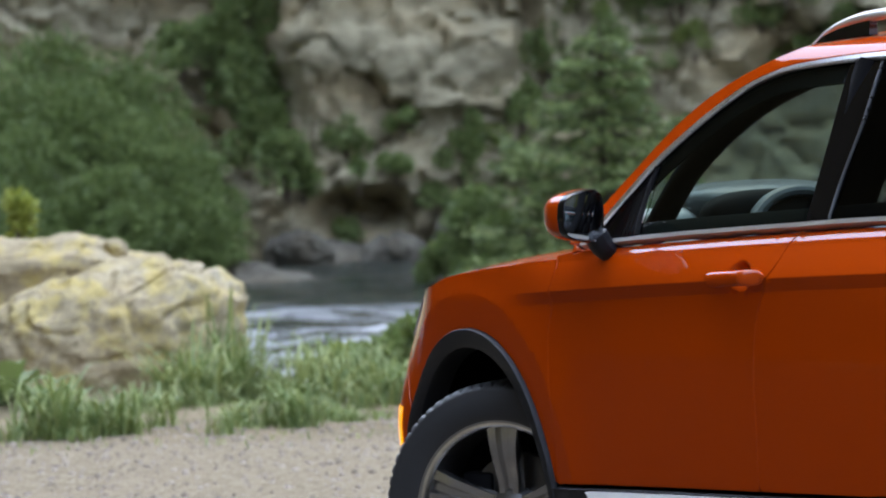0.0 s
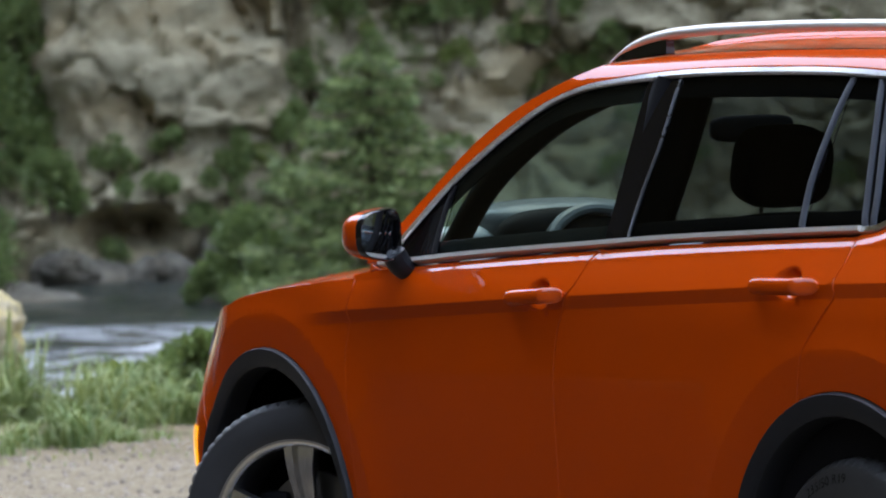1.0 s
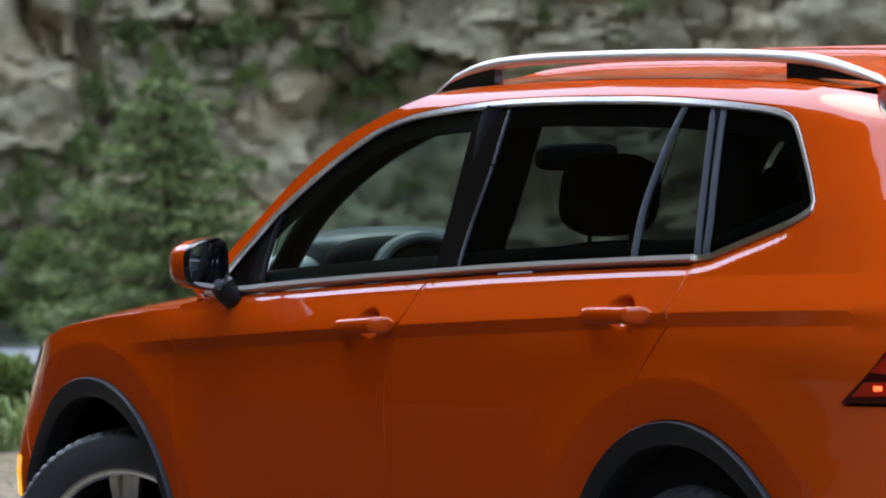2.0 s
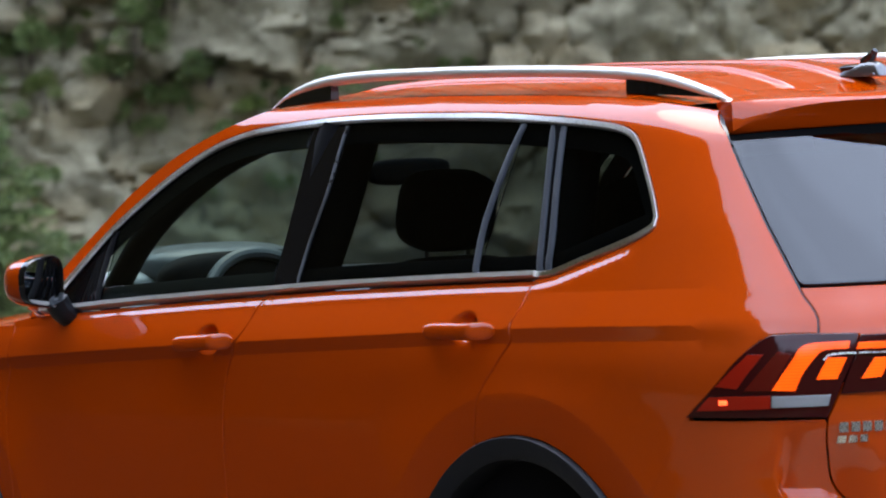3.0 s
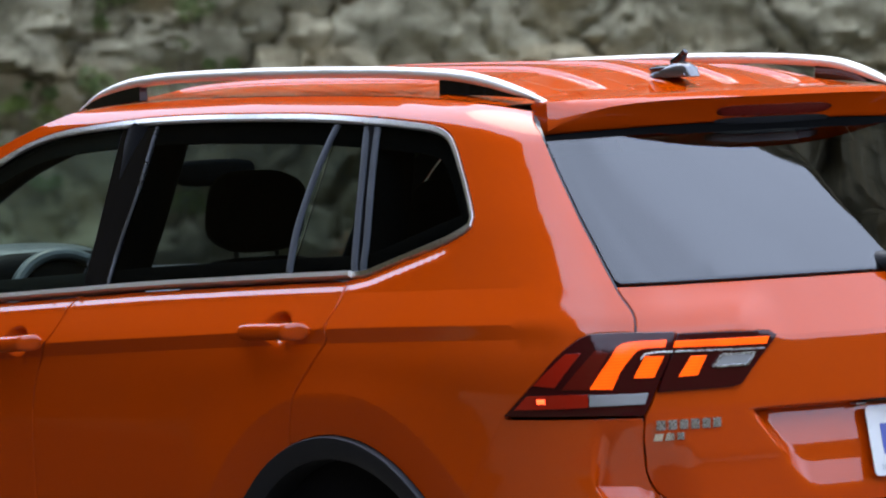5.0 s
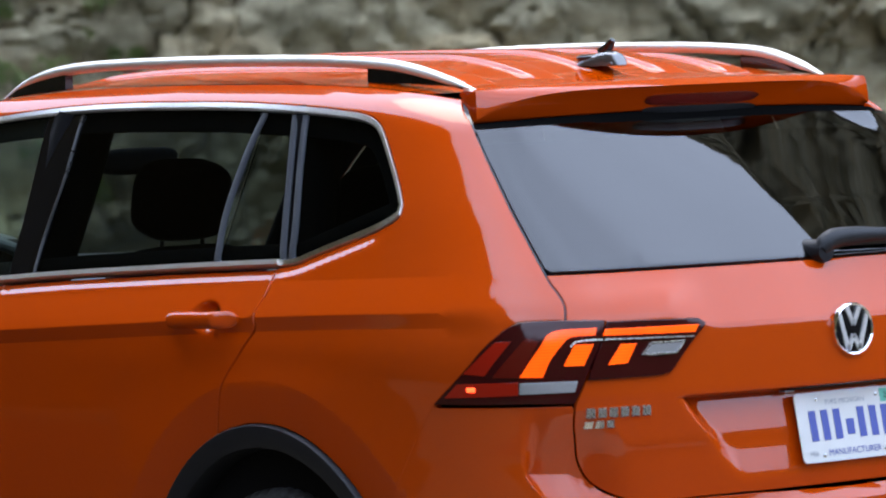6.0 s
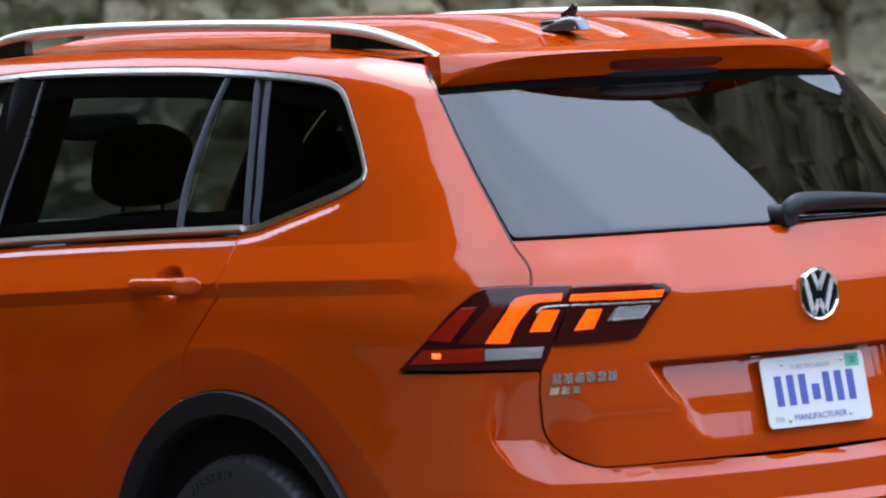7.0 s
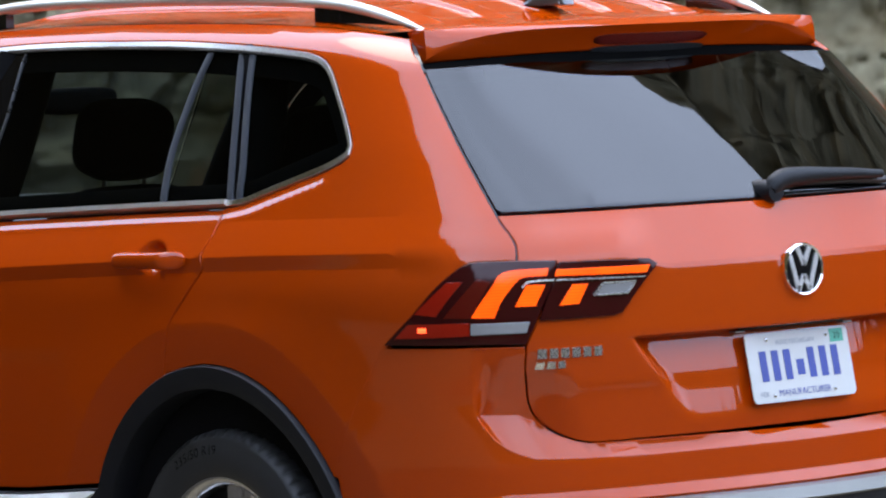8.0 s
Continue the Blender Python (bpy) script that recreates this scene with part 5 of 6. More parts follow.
def ground_mat():
    m, t, b, link = nodes_of("gravel_earth_and_unseen_road")
    co = coords(t, link, 1.0)
    stones = tex(t, link, co, 45.0, 4.0, kind="ShaderNodeTexVoronoi")
    grit, patch, slow = tex(t, link, co, 160.0, 4, 0.7), tex(t, link, co, 2.2, 6, 0.65), tex(t, link, co, 0.35, 4)
    gravel = ramp(t, link, stones.outputs["Color"], ((0.1, (0.18, 0.146, 0.095)), (0.5, (0.29, 0.240, 0.158)), (0.9, (0.40, 0.34, 0.235))))
    gravel = mixed(t, link, ramp(t, link, patch.outputs["Fac"], ((0.4, 0.0), (0.7, 0.55))), gravel, (0.33, 0.27, 0.185))
    gravel = mixed(t, link, ramp(t, link, grit.outputs["Fac"], ((0.35, 0.5), (0.55, 0.0))), gravel, (0.12, 0.10, 0.085))
    soil = ramp(t, link, patch.outputs["Fac"], ((0.3, (0.11, 0.10, 0.055)), (0.55, (0.25, 0.20, 0.13)), (0.75, (0.33, 0.28, 0.20))))
    v = t.nodes.new("ShaderNodeVectorMath")
    v.operation = "DISTANCE"
    v.inputs[1].default_value = (CX, CY, 0)
    c0 = t.nodes.new("ShaderNodeTexCoord")
    link(c0.outputs["Object"], v.inputs[0])
    wob = t.nodes.new("ShaderNodeMath")
    wob.operation = "MULTIPLY_ADD"
    wob.inputs[1].default_value = 1.2
    link(patch.outputs["Fac"], wob.inputs[0])
    link(v.outputs["Value"], wob.inputs[2])
    far = t.nodes.new("ShaderNodeMapRange")
    far.inputs["From Min"].default_value, far.inputs["From Max"].default_value = 20.2, 20.9
    link(wob.outputs[0], far.inputs[0])
    c = mixed(t, link, far.outputs[0], gravel, soil)
    sep = t.nodes.new("ShaderNodeSeparateXYZ")
    link(c0.outputs["Object"], sep.inputs[0])
    # unseen dark road, added so that the car's flank mirrors dark ground
    road = t.nodes.new("ShaderNodeMapRange")
    road.inputs["From Min"].default_value, road.inputs["From Max"].default_value = -1.25, -1.4
    link(sep.outputs[1], road.inputs[0])
    verge, turn_in, either, band_ = (t.nodes.new("ShaderNode" + k) for k in ("MapRange", "MapRange", "Math", "Math"))
    verge.inputs["From Min"].default_value, verge.inputs["From Max"].default_value = -8.3, -8.0
    link(sep.outputs[1], verge.inputs[0])
    turn_in.inputs["From Min"].default_value, turn_in.inputs["From Max"].default_value = 2.4, 2.8
    link(sep.outputs[0], turn_in.inputs[0])
    either.operation, band_.operation = "MAXIMUM", "MULTIPLY"
    link(road.outputs[0], either.inputs[0])
    link(turn_in.outputs[0], either.inputs[1])
    link(either.outputs[0], band_.inputs[0])
    link(verge.outputs[0], band_.inputs[1])
    # unseen scrub past the road, kept dull for the same reflections
    scrub = ramp(t, link, patch.outputs["Fac"], ((0.3, (0.075, 0.068, 0.034)), (0.7, (0.15, 0.125, 0.07))))
    far_side = t.nodes.new("ShaderNodeMapRange")
    far_side.inputs["From Min"].default_value, far_side.inputs["From Max"].default_value = -7.9, -8.3
    link(sep.outputs[1], far_side.inputs[0])
    c = mixed(t, link, far_side.outputs[0], c, scrub)
    tar = ramp(t, link, grit.outputs["Fac"], ((0.3, (0.035, 0.030, 0.024)), (0.7, (0.068, 0.059, 0.048))))
    c = mixed(t, link, band_.outputs[0], c, tar)
    link(c, b.inputs["Base Color"])
    b.inputs["Specular IOR Level"].default_value = 0.03
    setv(b, roughness=0.95)
    h = mixed(t, link, 0.5, stones.outputs["Distance"], grit.outputs["Fac"])
    bumped(t, link, b, h, 0.7, 0.02)
    return m


def water_mat():
    m, t, b, link = nodes_of("river_water")
    co = coords(t, link, (1.0, 1.0, 1.0))
    foam, wave, chop = tex(t, link, co, 0.75, 7, 0.62), tex(t, link, co, 1.6, 5, 0.6), tex(t, link, co, 7.0, 4)
    white = ramp(t, link, foam.outputs["Fac"], ((0.43, 0.0), (0.62, 1.0)))
    v = t.nodes.new("ShaderNodeVectorMath")
    v.operation = "DISTANCE"
    v.inputs[1].default_value = (CX, CY, 0)
    c0 = t.nodes.new("ShaderNodeTexCoord")
    link(c0.outputs["Object"], v.inputs[0])
    rng = t.nodes.new("ShaderNodeMapRange")
    rng.inputs["From Min"].default_value, rng.inputs["From Max"].default_value = 42.5, 39.0
    link(v.outputs["Value"], rng.inputs[0])
    mul = t.nodes.new("ShaderNodeMath")
    mul.operation = "MULTIPLY"
    link(white, mul.inputs[0])
    link(rng.outputs[0], mul.inputs[1])
    c = mixed(t, link, mul.outputs[0], (0.035, 0.042, 0.036), (0.60, 0.61, 0.62))
    link(c, b.inputs["Base Color"])
    r = mixed(t, link, mul.outputs[0], (0.08, 0.08, 0.08), (0.7, 0.7, 0.7))
    link(r, b.inputs["Roughness"])
    setv(b, ior=1.33)
    h = mixed(t, link, 0.35, wave.outputs["Fac"], chop.outputs["Fac"])
    bumped(t, link, b, h, 0.6, 0.25)
    return m


ROCK = rock_mat("canyon_rock", ((0.18, 0.157, 0.098), (0.38, 0.335, 0.215), (0.54, 0.48, 0.315)), (0.47, 0.365, 0.20), 1.3)
BOULDER = rock_mat("lichen_boulder", ((0.26, 0.215, 0.13), (0.44, 0.37, 0.235), (0.60, 0.53, 0.39)), (0.42, 0.32, 0.18), 0.9, (0.50, 0.39, 0.11), (1.0, 1.0, 1.0))
GREY_ROCK = rock_mat("grey_river_rock", ((0.07, 0.063, 0.050), (0.15, 0.135, 0.105), (0.26, 0.235, 0.18)), (0.20, 0.165, 0.11), 2.0, None, (1.0, 1.0, 1.0))
GROUND = ground_mat()
WATER = water_mat()
WILLOW = leaf_mat("grey_green_willow_leaf", (0.10, 0.145, 0.038), (0.30, 0.375, 0.12))
SHRUB = leaf_mat("green_shrub_leaf", (0.10, 0.145, 0.040), (0.32, 0.385, 0.13))
LIME = leaf_mat("yellow_green_leaf", (0.20, 0.24, 0.03), (0.50, 0.54, 0.13))
LIME_DULL = leaf_mat("fresh_green_leaf", (0.12, 0.16, 0.03), (0.32, 0.38, 0.10))
NEEDLE = leaf_mat("spruce_needles", (0.07, 0.105, 0.032), (0.42, 0.50, 0.18))
GRASS = leaf_mat("meadow_grass", (0.12, 0.185, 0.050), (0.40, 0.43, 0.155))
BARK = plain("grey_bark", (0.10, 0.075, 0.055), 0.9, 0.0, 0.6, 60.0, vary=0.4)

# ground, one sheet to the horizon
rr_ = np.concatenate([[0.02, 2, 4, 6, 8, 10, 12, 14], np.arange(15, 33.1, 0.22), [34, 36, 40, 44, 48, 50, 52, 55, 60, 75, 100, 200, 500, 1500]])
dd_ = np.concatenate([np.arange(0, 132, 3.0), np.arange(132, 166, 0.35), np.arange(166, 361, 3.0)])
G = np.zeros((len(rr_), len(dd_), 3))
for i, r in enumerate(rr_):
    for j, d in enumerate(dd_):
        x, y = polar(r, d)
        G[i, j] = x, y, ground_z(r, d % 360)
G[:, -1] = G[:, 0]
v, f = sheet(G)
tagged(new("ground", mesh_of("ground", v, [q[::-1] for q in f], GROUND)), "pale gravel pull-out with earth bank, and unseen dark road added for reflections", "ground", kind="structure")
wr, wd = np.arange(30.5, 56, 0.35), np.arange(118, 206, 0.5)
G = np.zeros((len(wr), len(wd), 3))
for i, r in enumerate(wr):
    for j, d in enumerate(wd):
        x, y = polar(r, d)
        G[i, j] = x, y, -0.47 + 0.05 * fbm(x * 0.8, y * 0.8, 2, 3) + 0.06 * float(smooth(42, 38, r)) * fbm(x * 2.1, y * 2.1, 9, 2)
v, f = sheet(G)
tagged(new("water", mesh_of("water", v, [q[::-1] for q in f], WATER)), "grey-green river with white rapids", "river", kind="structure")


# canyon wall
def wall_r(d):
    return float(np.interp(d, [0, 30, 60, 90, 115, 132, 150, 153.6, 156.4, 157.3, 158.2, 161, 170, 190, 215], [62, 40, 32, 31, 37, 47, 52.0, 52.0, 51.0, 52.6, 52.8, 53.0, 53.5, 56, 64]))


def blocks(x, y, z):
    """Broken rock: each block of a cell pattern stands out by its own amount; the second value is low in the joints."""
    f, c = noise.voronoi((x, y, z))
    p = c[0]
    lift = noise.cell_vector((p[0] * 7.3, p[1] * 7.3, p[2] * 7.3))
    tilt = (x - p[0]) * (lift[1] - 0.5) + (y - p[1]) * (lift[2] - 0.2)
    return lift[0] - 0.5 + 0.9 * tilt, f[1] - f[0]


def cliff_point(d, z):
    s = math.radians(d) * 51.0
    w1, w2 = 0.5 * fbm(s * 0.5, z * 0.5, 4, 4, 0.6), 0.5 * fbm(s * 0.5, z * 0.5, 14, 4, 0.6)
    q, h = s * 0.93 - z * 0.37 + w1, z * 0.93 + s * 0.25 + w2
    big, gap1 = blocks(q * 0.55, h * 0.95, 1.0)
    mid, gap2 = blocks(q * 1.5, h * 2.4, 5.0)
    small, gap3 = blocks(q * 3.8, h * 6.5, 9.0)
    out = 0.90 * big + 0.28 * mid + 0.09 * small - 0.20 * float(smooth(0.10, 0.0, gap1)) - 0.07 * float(smooth(0.12, 0.0, gap2)) - 0.02 * float(smooth(0.14, 0.0, gap3))
    lump = 0.26 * fbm(s * 0.8, z * 0.9, 2, 5, 0.55)
    r = wall_r(d) - out * 0.8 - lump + 0.16 * max(z, 0)
    r += 0.07 * max(z, 0) * float(smooth(133, 124, d))
    wander = 0.12 * noise.noise((z * 1.3, 2.0, d * 0.5))
    r += 1.1 * float(smooth(154.85, 155.25, d + wander) * smooth(156.2, 155.8, d - wander) * smooth(-0.2, 0.02, z) * smooth(0.40, 0.16, z + 0.3 * wander))
    r += 0.7 * float(smooth(0.22, 0.05, abs(d - 153.4 + wander)) * smooth(1.4, 1.8, z))
    gully = float(np.interp(z, [0.5, 2.5, 5.0], [156.5, 156.8, 157.3]))
    r += 0.7 * float(smooth(0.55, 0.15, abs(d - gully + 1.5 * wander)) * smooth(0.3, 0.8, z))
    x, y = polar(r, d)
    return x, y, z


def cliff_sheet(name, ds, zs, label, top=lambda d: 1.0):
    G = np.array([[cliff_point(d, z * top(d)) for z in zs] for d in ds])
    v, f = sheet(G)
    me = mesh_of(name, v, f, ROCK)
    sharpen(me, 50)
    return tagged(new(name, me), label, "cliff", kind="structure")


cliff_sheet("cliff", np.arange(134.0, 163.01, 0.07), np.concatenate([np.arange(-1.0, 6.6, 0.07), np.arange(6.7, 40, 0.9)]), "grey-brown layered canyon wall")
cliff_sheet("cliff_right", np.concatenate([np.arange(103.6, 113, 0.1), np.arange(113, 133.9, 0.25), [134.0]]), np.concatenate([np.arange(-1, 8, 0.4), np.arange(8, 50, 0.5)]), "grey-brown canyon wall beyond the car",
            lambda d: float(np.interp(d, [103, 105.6, 107.0, 107.8, 109.4, 134], [0.26, 0.28, 0.42, 0.84, 1.0, 1.0])) * (1 + 0.06 * noise.noise((d * 1.6, 0, 5)) * float(smooth(133, 125, d))))
cliff_sheet("cliff_left", np.arange(163.0, 205, 1.2), np.arange(-1, 16, 1.0), "grey-brown canyon wall up the river")

# unseen steep wooded slope across the road and behind the camera; shapes reflections
G = np.zeros((2380, 12, 3))
for i, d in enumerate(np.linspace(178, 464, 2380)):
    top = float(np.interp(d, [178, 186, 197, 272, 288, 305, 345, 392, 430, 464], [6, 40, 78, 84, 58, 24, 18, 13, 12, 12]))
    back = float(np.interp(d, [190, 200, 275, 300], [28, 11, 11, 28]))
    for j, u in enumerate(np.linspace(0, 1, 12)):
        x, y = polar(27 + back * u + 1.2 * fbm(d * 0.3, u * 4, 9, 3), d)
        spike = 0 if j < 11 else float(np.interp(d, [300, 340], [7.0, 1.5])) * abs(fbm(d * 0.9, 0, 3, 5, 0.75))
        G[i, j] = x, y, (-0.2 if j else -2.5) + top * u**0.9 * (1 + 0.10 * fbm(d * 0.12, u * 2, 3, 3)) + spike
HILL = plain("unseen_wooded_slope", (0.072, 0.056, 0.026), 0.95, 0.0, 0.0, 3.0, vary=0.55, spec=0.0)
tagged(new("hillside", mesh_of("hillside", *sheet(G), HILL)), "unseen dark wooded hillside across the road, for the car's reflections", "hillside", kind="structure")


# rocks
def rock_data(size, seed, strata=0.0, power=2.6, n=64, rough=0.16):
    v, f = cushion(size, (0, 0, 0), power, None, n)
    v = np.array(v)
    for i, p in enumerate(v):
        q = p / max(size) * 4
        k = 1 + rough * fbm(q[0] + seed, q[1], q[2], 4, 0.55) + 0.04 * fbm(q[0] * 3 + seed, q[1] * 3, q[2] * 3, 4, 0.6) - 0.05 * float(smooth(0.12, 0.0, abs(noise.noise((q[0] * 1.2 + seed, q[1] * 1.2, q[2] * 1.6)))))
        step = strata * noise.cell((seed, 0.0, p[2] / size[2] * 7 + 0.6 * noise.noise((q[0], q[1], seed))))
        v[i] = p * (k + step)
    return v, f


def make_rock(name, place, turn, size, seed, material, label, **kw):
    me = mesh_of(name, *rock_data(size, seed, **kw), material)
    sharpen(me, 42)
    ob = new(name, me)
    ob.matrix_world = Matrix.Translation(place) @ Euler([radians(a) for a in turn]).to_matrix().to_4x4()
    return tagged(ob, label, "rock")


def at(r, deg, up=0.0):
    x, y = polar(r, deg)
    return Vector((float(x), float(y), ground_z(r, deg) + up))


def spot(r, deg, z):
    x, y = polar(r, deg)
    return Vector((float(x), float(y), z))


make_rock("boulder", spot(23.6, 158.5, 0.20), (0, -14, 68), (1.50, 0.98, 0.84), 3.0, BOULDER, "pale boulder with yellow lichen in the grass", strata=0.012, power=2.3, n=110, rough=0.12)
make_rock("boulder", spot(25.8, 159.5, 0.45), (0, 2, 70), (1.45, 0.8, 0.54), 8.0, BOULDER, "flat pale slab of rock behind the lichen boulder", strata=0.05, n=60)
make_rock("rock", spot(24.2, 158.31, 0.70), (10, 20, 30), (0.13, 0.10, 0.08), 5.0, BOULDER, "small stone on top of the boulder", n=24)
for k, (r, d, up, sz) in enumerate(((47.4, 156.95, 0.02, (0.8, 0.6, 0.34)), (46.8, 156.6, -0.02, (0.9, 0.7, 0.20)), (51.2, 155.75, 0.02, (1.2, 0.8, 0.36)), (51.4, 154.9, 0.04, (0.9, 0.7, 0.38)),
                                    (51.0, 156.3, 0.08, (0.9, 0.7, 0.4)), (51.6, 154.2, 0.2, (0.9, 0.7, 0.6)), (51.2, 155.4, 0.0, (0.6, 0.5, 0.3)))):
    p = at(r, d)
    make_rock("rock", (p.x, p.y, -0.47 + up), (k * 9, k * 5, k * 47), sz, 11.0 + k, GREY_ROCK, "grey rock at the river's edge", n=36, strata=0.04)


# plants
def leaf_cloud(centres, radii, count, size, seed, stretch=1.0, drop=0.0):
    """Small folded leaves filling clumps: a joined mesh."""
    g = np.random.default_rng(seed)
    c, r = np.asarray(centres, float), np.asarray(radii, float)
    wts = r**2 / (r**2).sum()
    which = g.choice(len(c), count, p=wts)
    u = g.normal(size=(count, 3))
    u /= np.linalg.norm(u, axis=1)[:, None]
    rad = r[which] * (0.55 + 0.5 * g.random(count) ** 0.6)
    base = c[which] + u * rad[:, None] * np.array([1, 1, stretch])
    d = u + g.normal(size=(count, 3)) * 0.6 + np.array([0, 0, 0.25 - drop])
    d /= np.linalg.norm(d, axis=1)[:, None]
    s = np.cross(d, g.normal(size=(count, 3)))
    s /= np.linalg.norm(s, axis=1)[:, None]
    L = (size * (0.6 + 0.8 * g.random(count)))[:, None]
    W = L * 0.26
    v = np.stack([base, base + d * L * 0.5 + s * W, base + d * L, base + d * L * 0.5 - s * W], 1).reshape(-1, 3)
    f = np.arange(count * 4).reshape(-1, 4)
    return v, f.tolist()


def make_shrub(name, place, width, height, clumps, leaves, leaf, material, seed, label, category="shrub", squash=1.0, group=""):
    g = np.random.default_rng(seed)
    ob = thing(name, label, category, group, Matrix.Translation(place))
    cs, rs, stems = [], [], []
    for k in range(clumps):
        t = g.random()
        h = height * (0.18 + 0.78 * t)
        spread = width * 0.5 * math.sqrt(max(0.05, 1 - (t * 1.0) ** 2.2))
        a = g.random() * 2 * math.pi
        rad = spread * math.sqrt(g.random())
        c = np.array([rad * math.cos(a), rad * math.sin(a), h])
        cs.append(c)
        rs.append(min(width, height) * (0.12 + 0.14 * g.random()))
        if k < 16:
            stems.append(tube(np.array(glide([(0, 0, -0.1), tuple(c * np.array([0.35, 0.35, 0.5])), tuple(c)], 0.25)), np.linspace(0.03, 0.006, len(glide([(0, 0, -0.1), tuple(c * np.array([0.35, 0.35, 0.5])), tuple(c)], 0.25))) * height * 0.5, 5))
    part("stem", joined(*stems), BARK, ob)
    part("crown", leaf_cloud(cs, rs, leaves, leaf, seed), material, ob)
    return ob


def make_spruce(place, height, width, seed, label):
    g = np.random.default_rng(seed)
    ob = thing("spruce", label, "tree", "", Matrix.Translation(place))
    part("trunk", tube(np.array([(0, 0, -0.2), (0.01, 0, height * 0.4), (0.0, 0.01, height * 0.8), (0, 0, height)]), [0.07, 0.05, 0.025, 0.006], 8), BARK, ob)
    vs, limbs = [], []
    tiers = 15
    for k in range(tiers * 9):
        tier, spoke = divmod(k, 9)
        t = 0.03 + 0.95 * (tier + 0.35 * g.random()) / tiers
        z = height * t
        L = width * 0.5 * (1 - t) ** 0.8 * (0.60 + 0.55 * g.random()) + 0.05
        a = 2 * math.pi * (spoke + 0.7 * g.random()) / 9 + tier
        root = np.array([0, 0, z])
        sag = L * (0.10 + 0.30 * (1 - t))
        way = np.array([math.cos(a), math.sin(a), 0])
        line = np.array([root, root + way * 0.5 * L - (0, 0, 0.75 * sag), root + way * L - (0, 0, 0.55 * sag * (0.6 + 0.8 * g.random()))])
        limbs.append(tube(line, [0.012, 0.008, 0.003], 4))
        n = int(300 * (L / (width * 0.5)) ** 1.3) + 50
        s_ = g.random(n) ** 0.65
        p = np.stack([np.interp(s_, [0, 0.5, 1], line[:, q]) for q in range(3)], -1)
        side = np.array([-way[1], way[0], 0])
        fan = (0.05 + 0.26 * L * np.sin(np.pi * np.clip(s_ * 0.85 + 0.1, 0, 1))) * g.normal(size=n) * 0.6
        p = p + side * fan[:, None] - np.array([0, 0, 1]) * np.abs(fan)[:, None] * 0.25 + g.normal(size=(n, 3)) * 0.022
        d = way + side * (fan * 2.2)[:, None] + g.normal(size=(n, 3)) * 0.4 + np.array([0, 0, -0.1])
        d /= np.linalg.norm(d, axis=1)[:, None]
        w = np.cross(d, g.normal(size=(n, 3)))
        w /= np.linalg.norm(w, axis=1)[:, None]
        ln_ = (0.06 + 0.07 * g.random(n))[:, None]
        vs.append(np.stack([p, p + d * ln_ * 0.5 + w * 0.013, p + d * ln_, p + d * ln_ * 0.5 - w * 0.013], 1).reshape(-1, 3))
    part("limb", joined(*limbs), BARK, ob)
    v = np.concatenate(vs)
    part("crown", (v, np.arange(len(v)).reshape(-1, 4).tolist()), NEEDLE, ob)
    return ob


def on_cliff(deg, z, out=0.1):
    x, y, _ = cliff_point(deg, z)
    d = Vector((CX - x, CY - y, 0)).normalized()
    return Vector((x, y, z)) + d * out


# willows on the far bank
for k, (r, d, w, h, n) in enumerate(((47.5, 160.4, 1.9, 1.55, 6500), (48.2, 159.5, 1.7, 1.9, 6500), (47.8, 158.75, 1.5, 1.7, 6000), (48.8, 160.9, 2.2, 2.5, 7000), (49.0, 158.2, 1.0, 1.35, 4000),
                                     (49.4, 161.8, 2.4, 2.6, 6000), (49.6, 159.9, 1.9, 2.5, 6500), (49.8, 158.9, 1.6, 2.2, 6000), (47.0, 159.1, 1.6, 1.1, 4500), (47.2, 158.2, 1.1, 0.95, 3500))):
    p = at(r, d - 0.5)
    make_shrub("willow_bush", (p.x, p.y, -0.55), w, h, 46, int(2.4 * n), 0.058, WILLOW, 20 + k, "grey-green willow bush on the far river bank", "bush", group="willows by the river")
# dark growth in the gully and tufts on the ledges
for k, (d, z, w, h, n) in enumerate(((156.45, 0.3, 0.6, 0.7, 2200), (156.75, 0.55, 0.7, 0.7, 2200), (156.6, 0.95, 0.7, 0.6, 2200), (157.0, 1.1, 0.7, 0.7, 2200), (156.7, 1.5, 0.6, 0.6, 2000), (157.15, 1.75, 0.7, 0.6, 2000), (156.85, 2.1, 0.7, 0.6, 2000), (157.2, 2.4, 0.7, 0.7, 2000), (156.7, 2.75, 0.6, 0.6, 2000), (157.7, 1.7, 0.7, 0.5, 2000))):
    make_shrub("shrub", on_cliff(d, z, 0.2), w, h, 20, n, 0.075, SHRUB, 40 + k, "dark green shrub growing in a rock gully")
